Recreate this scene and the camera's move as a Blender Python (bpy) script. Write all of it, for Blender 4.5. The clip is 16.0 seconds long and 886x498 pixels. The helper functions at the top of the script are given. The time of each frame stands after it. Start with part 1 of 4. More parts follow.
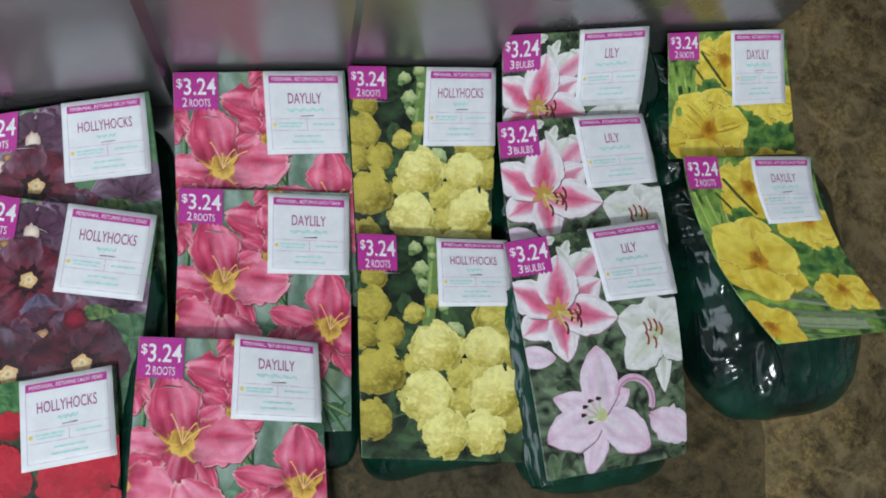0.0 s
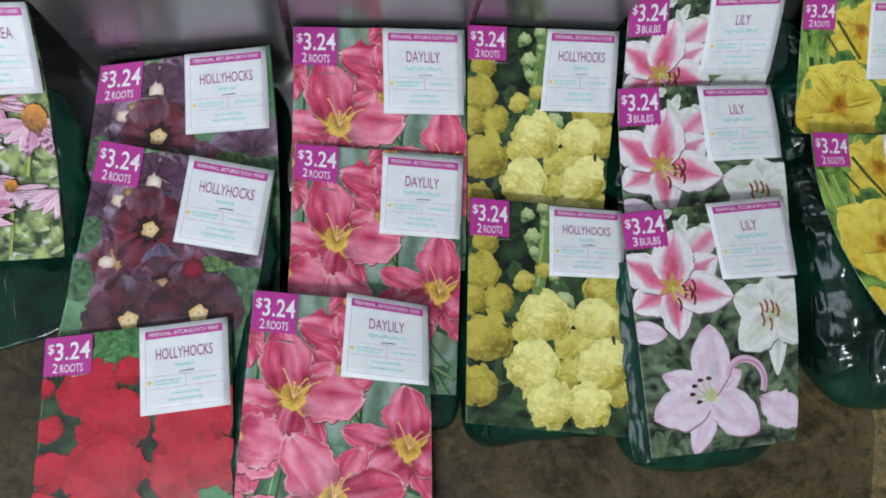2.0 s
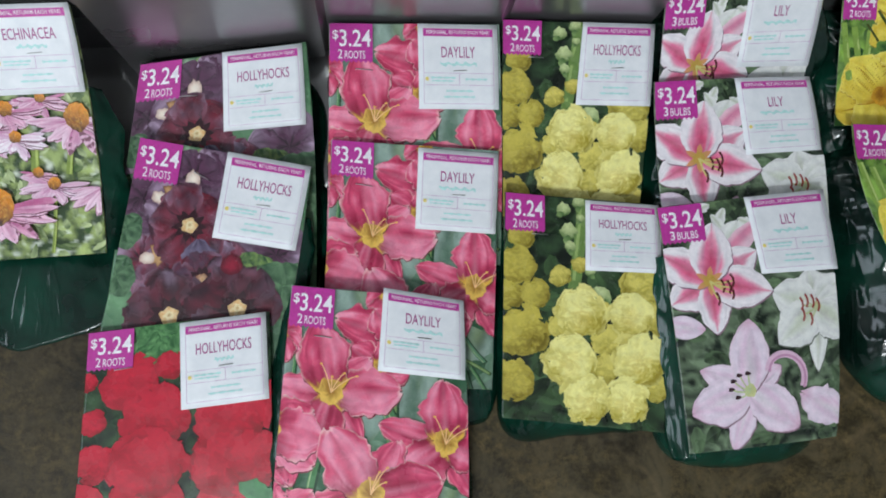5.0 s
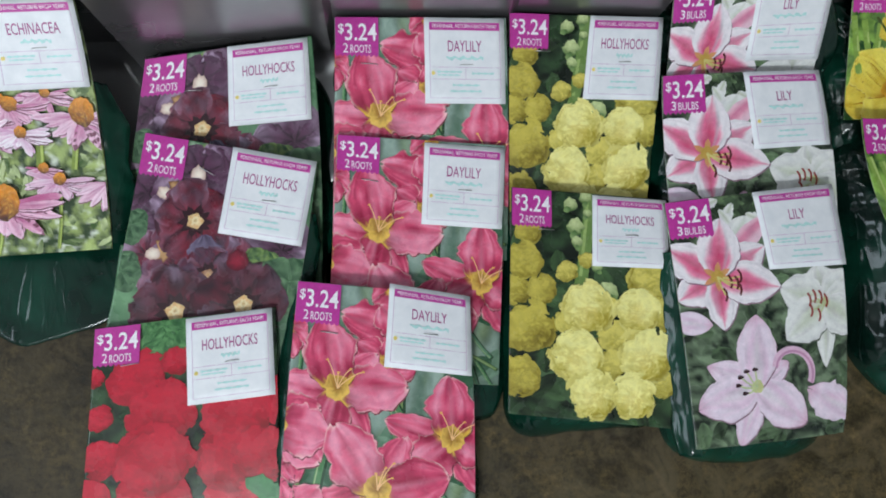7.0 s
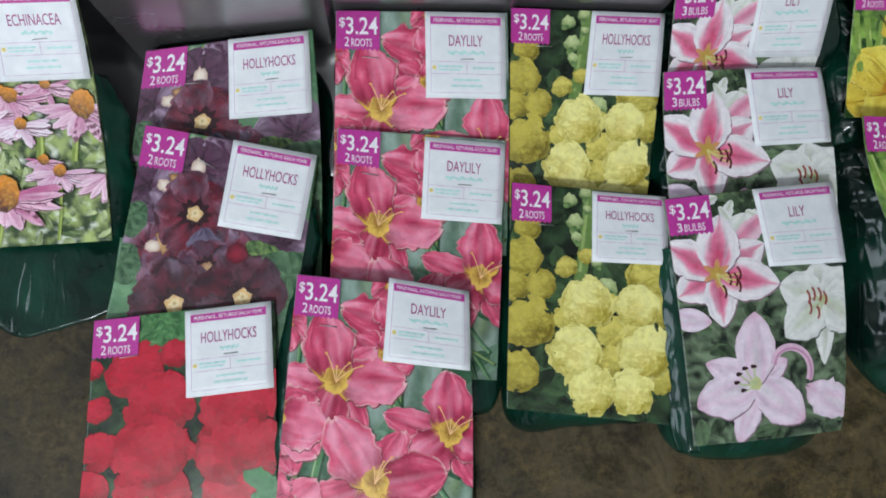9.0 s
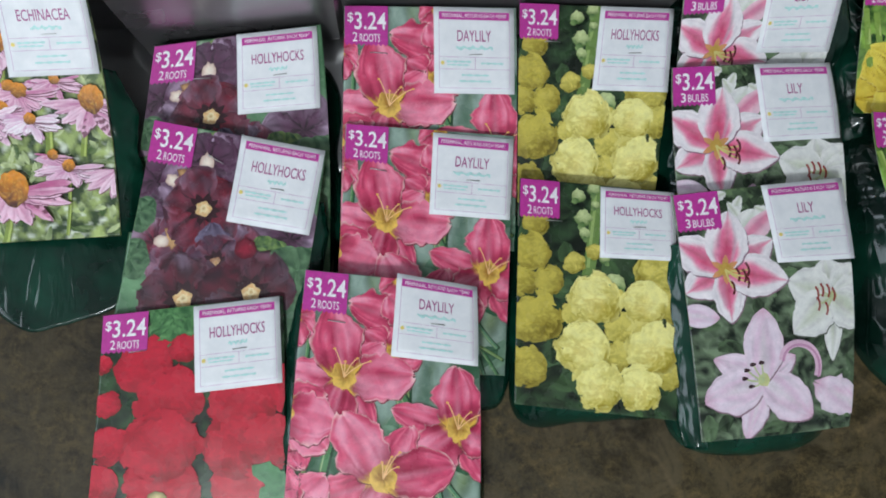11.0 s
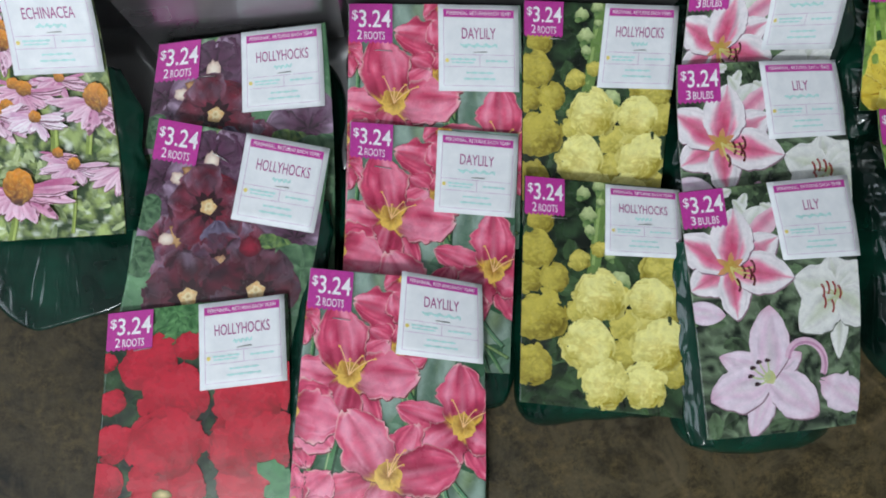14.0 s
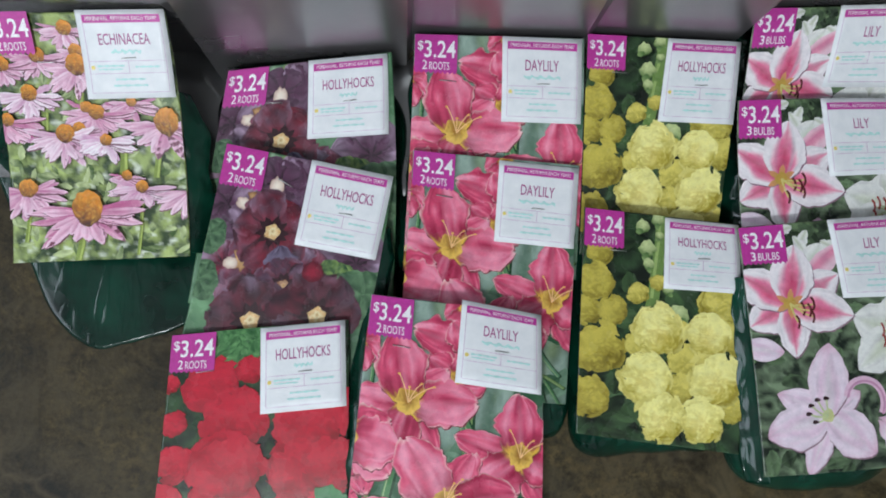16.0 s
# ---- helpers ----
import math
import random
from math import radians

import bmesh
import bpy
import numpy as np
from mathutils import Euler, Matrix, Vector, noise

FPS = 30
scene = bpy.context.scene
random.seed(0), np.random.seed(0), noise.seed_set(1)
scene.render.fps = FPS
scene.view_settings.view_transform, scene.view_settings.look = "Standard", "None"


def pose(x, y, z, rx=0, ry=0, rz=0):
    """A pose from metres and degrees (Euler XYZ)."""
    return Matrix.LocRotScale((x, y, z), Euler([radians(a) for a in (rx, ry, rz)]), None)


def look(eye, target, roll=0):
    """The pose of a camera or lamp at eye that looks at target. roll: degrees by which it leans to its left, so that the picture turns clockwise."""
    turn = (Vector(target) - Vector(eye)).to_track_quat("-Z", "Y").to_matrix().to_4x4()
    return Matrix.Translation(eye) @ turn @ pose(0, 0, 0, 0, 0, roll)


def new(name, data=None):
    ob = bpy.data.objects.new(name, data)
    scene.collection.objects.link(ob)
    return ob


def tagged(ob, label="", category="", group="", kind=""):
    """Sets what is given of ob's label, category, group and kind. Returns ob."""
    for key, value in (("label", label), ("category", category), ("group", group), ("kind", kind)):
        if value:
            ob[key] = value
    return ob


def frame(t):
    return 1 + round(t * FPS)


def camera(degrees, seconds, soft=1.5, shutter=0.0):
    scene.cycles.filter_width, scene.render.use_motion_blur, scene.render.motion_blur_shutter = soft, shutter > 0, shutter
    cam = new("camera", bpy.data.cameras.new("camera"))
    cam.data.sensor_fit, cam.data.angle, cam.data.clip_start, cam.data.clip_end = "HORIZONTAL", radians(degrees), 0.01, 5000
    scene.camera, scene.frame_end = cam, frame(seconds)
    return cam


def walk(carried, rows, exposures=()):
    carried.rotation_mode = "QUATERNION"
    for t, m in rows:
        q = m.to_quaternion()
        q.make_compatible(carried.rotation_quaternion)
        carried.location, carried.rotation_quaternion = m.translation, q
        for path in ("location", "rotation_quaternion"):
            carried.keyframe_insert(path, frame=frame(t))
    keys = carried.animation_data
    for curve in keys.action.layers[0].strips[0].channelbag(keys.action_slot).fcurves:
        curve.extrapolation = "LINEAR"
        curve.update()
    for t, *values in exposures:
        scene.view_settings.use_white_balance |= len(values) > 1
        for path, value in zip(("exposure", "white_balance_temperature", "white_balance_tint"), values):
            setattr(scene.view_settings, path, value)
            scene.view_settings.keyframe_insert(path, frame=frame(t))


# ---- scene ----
cam = camera(57.3, 16.0, soft=1.85)
PATH = [
    (0, (-0.008, -0.027, 0.692), (0.363, 0.267, -1.252), 48.1),
    (0.5, (-0.035, -0.023, 0.689), (0.298, 0.265, -1.262), 47.5),
    (1, (-0.044, -0.021, 0.683), (0.233, 0.231, -1.281), 46.8),
    (1.5, (-0.05, -0.02, 0.679), (0.195, 0.198, -1.294), 47.9),
    (2, (-0.048, -0.016, 0.678), (0.175, 0.177, -1.3), 48.5),
    (2.5, (-0.054, -0.018, 0.684), (0.131, 0.203, -1.295), 38.9),
    (3, (-0.054, -0.015, 0.682), (0.124, 0.186, -1.3), 40.7),
    (3.5, (-0.056, -0.018, 0.68), (0.111, 0.178, -1.303), 39.9),
    (4, (-0.055, -0.018, 0.678), (0.11, 0.178, -1.305), 39.4),
    (6.5, (-0.056, -0.015, 0.678), (0.088, 0.148, -1.311), 40.7),
    (7, (-0.057, -0.012, 0.676), (0.091, 0.147, -1.312), 42.2),
    (7.5, (-0.057, -0.017, 0.678), (0.092, 0.154, -1.309), 40.7),
    (8, (-0.056, -0.017, 0.677), (0.093, 0.144, -1.311), 42.2),
    (8.5, (-0.057, -0.018, 0.675), (0.092, 0.146, -1.313), 41.8),
    (9, (-0.056, -0.013, 0.676), (0.09, 0.136, -1.313), 44.1),
    (11.5, (-0.06, -0.012, 0.676), (0.077, 0.123, -1.315), 45.2),
    (12, (-0.058, -0.013, 0.676), (0.088, 0.127, -1.314), 45.7),
    (12.5, (-0.061, -0.018, 0.679), (0.086, 0.147, -1.308), 41.4),
    (13, (-0.061, -0.014, 0.673), (0.082, 0.115, -1.318), 47.7),
    (13.5, (-0.062, -0.016, 0.676), (0.072, 0.127, -1.315), 42.8),
    (14, (-0.061, -0.015, 0.675), (0.069, 0.124, -1.315), 42.8),
    (14.5, (-0.068, -0.012, 0.683), (0.062, 0.165, -1.305), 36.4),
    (15, (-0.094, -0.013, 0.685), (0.002, 0.201, -1.302), 24.7),
    (15.5, (-0.108, 0.0, 0.676), (-0.045, 0.166, -1.317), 22.3),
    (16, (-0.098, -0.003, 0.678), (-0.001, 0.168, -1.312), 30.7),
]
walk(cam, [(t, look(eye, target, roll)) for t, eye, target, roll in PATH])

# ---- light ----
# A dim indoor room: daylight from an unseen window in the west wall, white walls and ceiling that bounce it, and an
# added overhead fill lamp.
world = bpy.data.worlds.new("world")
scene.world = world
world.use_nodes = True
wn = world.node_tree
sky = wn.nodes.new("ShaderNodeTexSky")
sky.sky_type, sky.sun_disc = 'NISHITA', False
sky.sun_elevation, sky.sun_rotation = radians(40), radians(200)
wn.links.new(sky.outputs[0], wn.nodes["Background"].inputs[0])
wn.nodes["Background"].inputs[1].default_value = 0.1


def area(name, eye, target, sx, sy, watts, colour):
    data = bpy.data.lights.new(name, 'AREA')
    data.shape, data.size, data.size_y, data.energy, data.color = 'RECTANGLE', sx, sy, watts, colour
    ob = new(name, data)
    ob.matrix_world = look(eye, target)
    return ob


area("window_light", (-1.93, -0.30, 1.50), (0.0, -0.10, 0.90), 1.20, 1.05, 17, (0.88, 0.98, 1.10))
# fill light added high to the south; no fitting hangs there
area("overhead_fill_light", (-0.50, -1.45, 2.28), (-0.50, -1.45, 0.0), 0.40, 0.40, 41, (0.93, 1.0, 1.04))
scene.view_settings.exposure = 0.0


# ---- materials ----
def lin(c):
    return tuple((x / 255 / 12.92) if x / 255 <= 0.04045 else ((x / 255 + 0.055) / 1.055) ** 2.4 for x in c)


def mat(name, colour, rough=0.5, metal=0.0, ior=1.5, coat=0.0):
    m = bpy.data.materials.new(name)
    m.use_nodes = True
    b = m.node_tree.nodes["Principled BSDF"]
    b.inputs["Base Color"].default_value = (*colour, 1)
    b.inputs["Roughness"].default_value = rough
    b.inputs["Metallic"].default_value = metal
    b.inputs["IOR"].default_value = ior
    b.inputs["Coat Weight"].default_value = coat
    return m, m.node_tree, b


def tex_noise(nt, scale, detail=4, rough=0.55, coords=None, dist=0.0):
    n = nt.nodes.new("ShaderNodeTexNoise")
    n.inputs["Scale"].default_value, n.inputs["Detail"].default_value = scale, detail
    n.inputs["Roughness"].default_value, n.inputs["Distortion"].default_value = rough, dist
    if coords is not None:
        nt.links.new(coords, n.inputs["Vector"])
    return n.outputs["Fac"]


def ramp(nt, fac, *stops):
    r = nt.nodes.new("ShaderNodeValToRGB")
    for i, (p, c) in enumerate(stops):
        e = r.color_ramp.elements[i] if i < 2 else r.color_ramp.elements.new(p)
        e.position, e.color = p, (*c, 1)
    nt.links.new(fac, r.inputs[0])
    return r.outputs[0]


def mixed(nt, kind, fac, a, b):
    n = nt.nodes.new("ShaderNodeMix")
    n.data_type, n.blend_type = 'RGBA', kind
    for sock, v in ((n.inputs[0], fac), (n.inputs[6], a), (n.inputs[7], b)):
        if hasattr(v, "is_linked"):
            nt.links.new(v, sock)
        elif isinstance(v, (int, float)):
            sock.default_value = v
        else:
            sock.default_value = (*v, 1)
    return n.outputs[2]


def bump(nt, b, height, strength, dist):
    n = nt.nodes.new("ShaderNodeBump")
    n.inputs["Strength"].default_value, n.inputs["Distance"].default_value = strength, dist
    nt.links.new(height, n.inputs["Height"])
    nt.links.new(n.outputs[0], b.inputs["Normal"])


def place_of(nt):
    return nt.nodes.new("ShaderNodeNewGeometry").outputs["Position"]


def floor_material(name, tone):
    """Stone-look vinyl: mottled brown grey with fine paler veins; tone multiplies the colour of a whole tile."""
    m, nt, b = mat(name, (0.1, 0.09, 0.07), 0.5)
    pos = place_of(nt)
    big = ramp(nt, tex_noise(nt, 7, 6, 0.65, pos, 0.5), (0.38, (0.018, 0.0150, 0.0085)), (0.62, (0.084, 0.071, 0.041)))
    fine = ramp(nt, tex_noise(nt, 150, 6, 0.85, pos), (0.38, (0.36, 0.36, 0.36)), (0.62, (1.6, 1.57, 1.50)))
    col = mixed(nt, 'MULTIPLY', 1.0, big, fine)
    patch = ramp(nt, tex_noise(nt, 46, 5, 0.75, pos, 0.8), (0.40, (0.58, 0.60, 0.58)), (0.60, (1.38, 1.34, 1.28)))
    col = mixed(nt, 'MULTIPLY', 1.0, col, patch)
    tint = ramp(nt, tex_noise(nt, 24, 6, 0.7, pos, 1.2), (0.44, (0, 0, 0)), (0.64, (0.75, 0.75, 0.75)))
    col = mixed(nt, 'MIX', tint, col, (0.098, 0.086, 0.060))
    warp = nt.nodes.new("ShaderNodeTexNoise")
    warp.inputs["Scale"].default_value, warp.inputs["Detail"].default_value = 9, 4
    nt.links.new(pos, warp.inputs["Vector"])
    add = nt.nodes.new("ShaderNodeVectorMath")
    add.operation = 'MULTIPLY_ADD'
    nt.links.new(warp.outputs["Color"], add.inputs[0])
    add.inputs[1].default_value = (0.09, 0.09, 0.0)
    nt.links.new(pos, add.inputs[2])
    vor = nt.nodes.new("ShaderNodeTexVoronoi")
    vor.feature, vor.voronoi_dimensions = 'DISTANCE_TO_EDGE', '2D'
    vor.inputs["Scale"].default_value = 5.6
    nt.links.new(add.outputs[0], vor.inputs["Vector"])
    line = ramp(nt, vor.outputs["Distance"], (0.0, (0.3, 0.3, 0.3)), (0.02, (0, 0, 0)))
    worn = ramp(nt, tex_noise(nt, 16, 3, 0.6, pos), (0.38, (0, 0, 0)), (0.62, (1, 1, 1)))
    line = mixed(nt, 'MULTIPLY', 1.0, line, worn)
    col = mixed(nt, 'MIX', line, col, (0.22, 0.185, 0.135))
    col = mixed(nt, 'MULTIPLY', 1.0, col, tone)
    nt.links.new(col, b.inputs["Base Color"])
    rough = ramp(nt, tex_noise(nt, 30, 3, 0.5, pos), (0.3, (0.38, 0.38, 0.38)), (0.7, (0.6, 0.6, 0.6)))
    nt.links.new(rough, b.inputs["Roughness"])
    b.inputs["Specular IOR Level"].default_value = 0.28
    bump(nt, b, tex_noise(nt, 160, 4, 0.6, pos), 0.35, 0.0012)
    return m


def print_material():
    """Offset print on coated card: the ink colour is the mesh's own colour layer."""
    m, nt, b = mat("printed_card", (1, 1, 1), 0.33, coat=0.25)
    b.inputs["Coat Roughness"].default_value = 0.34
    att = nt.nodes.new("ShaderNodeVertexColor")
    att.layer_name = "ink"
    pos = place_of(nt)
    grain = ramp(nt, tex_noise(nt, 700, 4, 0.7, pos), (0.2, (0.91, 0.91, 0.91)), (0.8, (1.07, 1.07, 1.07)))
    soft = ramp(nt, tex_noise(nt, 150, 3, 0.6, pos), (0.3, (0.90, 0.91, 0.92)), (0.7, (1.07, 1.07, 1.06)))
    col = mixed(nt, 'MULTIPLY', 1.0, mixed(nt, 'MULTIPLY', 1.0, att.outputs[0], grain), soft)
    nt.links.new(col, b.inputs["Base Color"])
    rough = ramp(nt, tex_noise(nt, 60, 3, 0.5, pos), (0.3, (0.22, 0.22, 0.22)), (0.7, (0.32, 0.32, 0.32)))
    nt.links.new(rough, b.inputs["Roughness"])
    bump(nt, b, tex_noise(nt, 45, 3, 0.5, pos), 0.25, 0.0012)
    return m


def paper_material():
    m, nt, b = mat("white_label_paper", (0.82, 0.83, 0.85), 0.45)
    pos = place_of(nt)
    nt.links.new(ramp(nt, tex_noise(nt, 90, 4, 0.6, pos), (0.3, (0.76, 0.78, 0.81)), (0.7, (0.86, 0.87, 0.89))), b.inputs["Base Color"])
    bump(nt, b, tex_noise(nt, 50, 2, 0.5, pos), 0.2, 0.001)
    return m


def ink(name, rgb, rough=0.4):
    m, nt, b = mat(name, lin(rgb), rough)
    c = lin(rgb)
    pos = place_of(nt)
    nt.links.new(ramp(nt, tex_noise(nt, 350, 3, 0.6, pos), (0.25, tuple(x * 0.85 for x in c)), (0.75, tuple(min(1, x * 1.12) for x in c))), b.inputs["Base Color"])
    return m


def plastic_material():
    """Dark green polythene bag with long creases."""
    m, nt, b = mat("green_polythene", (0.006, 0.07, 0.036), 0.16, ior=1.45)
    pos = place_of(nt)
    col = ramp(nt, tex_noise(nt, 14, 4, 0.6, pos), (0.36, (0.002, 0.010, 0.007)), (0.66, (0.004, 0.050, 0.029)))
    nt.links.new(col, b.inputs["Base Color"])
    lay = nt.nodes.new("ShaderNodeMapping")
    lay.inputs["Rotation"].default_value = (0, 0, 0.35)
    lay.inputs["Scale"].default_value = (1.0, 0.22, 1.0)
    nt.links.new(pos, lay.inputs["Vector"])
    crease = ramp(nt, tex_noise(nt, 34, 2, 0.5, lay.outputs[0], 1.2), (0.44, (0, 0, 0)), (0.5, (1, 1, 1)), (0.56, (0, 0, 0)))
    soft = tex_noise(nt, 12, 3, 0.5, pos, 0.6)
    bump(nt, b, mixed(nt, 'ADD', 0.35, ramp(nt, soft, (0.2, (0, 0, 0)), (0.8, (1, 1, 1))), crease), 0.17, 0.004)
    return m


def gloss_black_material():
    m, nt, b = mat("gloss_black_panel", (0.016, 0.015, 0.016), 0.17, ior=3.2)
    pos = place_of(nt)
    nt.links.new(ramp(nt, tex_noise(nt, 6, 4, 0.6, pos), (0.3, (0.24, 0.24, 0.24)), (0.7, (0.32, 0.32, 0.32))), b.inputs["Roughness"])
    nt.links.new(ramp(nt, tex_noise(nt, 60, 4, 0.7, pos), (0.3, (0.056, 0.052, 0.055)), (0.7, (0.078, 0.073, 0.075))), b.inputs["Base Color"])
    return m


def wall_material(name, c):
    m, nt, b = mat(name, c, 0.8)
    pos = place_of(nt)
    nt.links.new(ramp(nt, tex_noise(nt, 3, 5, 0.6, pos), (0.3, tuple(x * 0.93 for x in c)), (0.7, c)), b.inputs["Base Color"])
    bump(nt, b, tex_noise(nt, 120, 3, 0.6, pos), 0.2, 0.002)
    return m


STONES = (floor_material("dark_stone_vinyl", (0.62, 0.54, 0.37)), floor_material("mid_stone_vinyl", (1.00, 0.89, 0.66)), floor_material("tan_stone_vinyl", (2.20, 1.90, 1.42)))
JOINT = wall_material("pale_joint", (0.115, 0.100, 0.070))
PRINT, PAPER = print_material(), paper_material()
MAGENTA, MAGENTA_TEXT = ink("magenta_ink", (190, 54, 152)), ink("plum_ink", (166, 70, 134))
TEAL, WHITE_INK, LILAC, SUN = ink("teal_ink", (186, 228, 224)), ink("white_ink", (246, 240, 248)), ink("lilac_line", (205, 178, 205)), ink("yellow_ink", (235, 215, 120))
BAG, BLACK = plastic_material(), gloss_black_material()
STEEL = mat("staple_steel", (0.55, 0.55, 0.55), 0.3, 1.0)[0]
WALL, CEIL = wall_material("wall_paint", (0.60, 0.62, 0.64)), wall_material("ceiling_paint", (0.8, 0.8, 0.8))
WOOD = wall_material("window_paint", (0.75, 0.74, 0.72))
BACK = mat("card_back", (0.62, 0.60, 0.56), 0.6)[0]


# ---- mesh helpers ----
def obj(name, verts, faces, material, parent=None, label="", smooth=True, colours=None):
    me = bpy.data.meshes.new(name)
    me.from_pydata([tuple(v) for v in verts], [], faces)
    me.materials.append(material)
    if smooth:
        me.polygons.foreach_set("use_smooth", [True] * len(me.polygons))
    if colours is not None:
        att = me.color_attributes.new("ink", 'FLOAT_COLOR', 'POINT')
        flat = np.ones((len(verts), 4), dtype=np.float32)
        flat[:, :3] = np.clip(np.array(colours), 0, 1)
        att.data.foreach_set("color", flat.ravel())
    me.update()
    ob = new(name, me)
    ob.parent = parent
    return tagged(ob, label)


def box_mesh(name, lo, hi, material, parent=None, bevel=0.0, label=""):
    bm = bmesh.new()
    bmesh.ops.create_cube(bm, size=1)
    for v in bm.verts:
        v.co = Vector([l + (c + 0.5) * (h - l) for c, l, h in zip(v.co, lo, hi)])
    if bevel:
        bmesh.ops.bevel(bm, geom=list(bm.edges), offset=bevel, segments=3, affect='EDGES')
    me = bpy.data.meshes.new(name)
    bm.to_mesh(me)
    bm.free()
    me.materials.append(material)
    ob = new(name, me)
    ob.parent = parent
    return tagged(ob, label)


def grid_faces(nu, nv, close=False):
    out = []
    for j in range(nv - 1):
        for i in range(nu if close else nu - 1):
            k = (i + 1) % nu
            out.append((j * nu + i, (j + 1) * nu + i, (j + 1) * nu + k, j * nu + k))
    return out


TEXTS = {}


def text_shape(body):
    """Outline of a word in the built-in font: points about 0..1 wide, cap height 1, and faces."""
    if body not in TEXTS:
        cu = bpy.data.curves.new("word", 'FONT')
        cu.body, cu.size, cu.resolution_u, cu.offset = body, 1.0, 3, 0.012 if body[0] in "$3" else 0.004 if len(body) < 12 else 0.004
        ob = new("word", cu)
        bpy.context.view_layer.update()
        me = bpy.data.meshes.new_from_object(ob.evaluated_get(bpy.context.evaluated_depsgraph_get()))
        pts = np.array([v.co[:2] for v in me.vertices])
        faces = [tuple(p.vertices) for p in me.polygons]
        bpy.data.objects.remove(ob)
        bpy.data.curves.remove(cu)
        bpy.data.meshes.remove(me)
        pts -= pts.min(0)
        TEXTS[body] = (pts / pts.max(0), faces)
    return TEXTS[body]


# ---- the room ----
FLOOR = tagged(obj("floor", [(-2, -2, -0.0006), (2, -2, -0.0006), (2, 2, -0.0006), (-2, 2, -0.0006)], [(0, 1, 2, 3)], JOINT, smooth=False), "brown stone-look vinyl tile floor with pale joints", "floor", kind="structure")
tagged(box_mesh("wall_east", (2, -2, 0), (2.1, 2, 2.4), WALL), "plain pale painted wall", "wall", kind="structure")
tagged(box_mesh("wall_south", (-2.1, -2.1, 0), (2.1, -2, 2.4), WALL), "plain pale painted wall", "wall", kind="structure")
tagged(box_mesh("wall_north", (-2.1, 2, 0), (2.1, 2.1, 2.4), WALL), "plain pale painted wall", "wall", kind="structure")
tagged(box_mesh("ceiling", (-2.1, -2.1, 2.4), (2.1, 2.1, 2.5), CEIL), "plain white ceiling", "ceiling", kind="structure")
west = tagged(new("wall_west"), "plain pale painted wall with a window opening", "wall", kind="structure")
for lo, hi in (((-2.1, -2, 0), (-2, -1.0, 2.4)), ((-2.1, 0.40, 0), (-2, 2, 2.4)), ((-2.1, -1.0, 0), (-2, 0.40, 0.95)), ((-2.1, -1.0, 2.05), (-2, 0.40, 2.4))):
    box_mesh("wall_section", lo, hi, WALL, west)
win = tagged(new("window_1"), "white framed window that lets in daylight", "window", kind="structure")
for lo, hi in (((-2.08, -1.0, 0.95), (-2.02, -0.95, 2.05)), ((-2.08, 0.35, 0.95), (-2.02, 0.40, 2.05)), ((-2.08, -0.95, 0.95), (-2.02, 0.35, 1.0)), ((-2.08, -0.95, 2.0), (-2.02, 0.35, 2.05))):
    box_mesh("window_frame", lo, hi, WOOD, win, 0.004)

# a sheet of glossy black plastic that stands behind the packets and buckles between the columns
BUCKLES = ((-0.90, 0.200), (-0.43, 0.2125), (-0.268, 0.2165), (-0.252, 0.1925), (-0.099, 0.2108), (-0.095, 0.2245), (0.045, 0.2255), (0.052, 0.2305), (0.172, 0.2290), (0.178, 0.2450), (0.310, 0.2530), (0.325, 0.2550), (0.440, 0.2600))


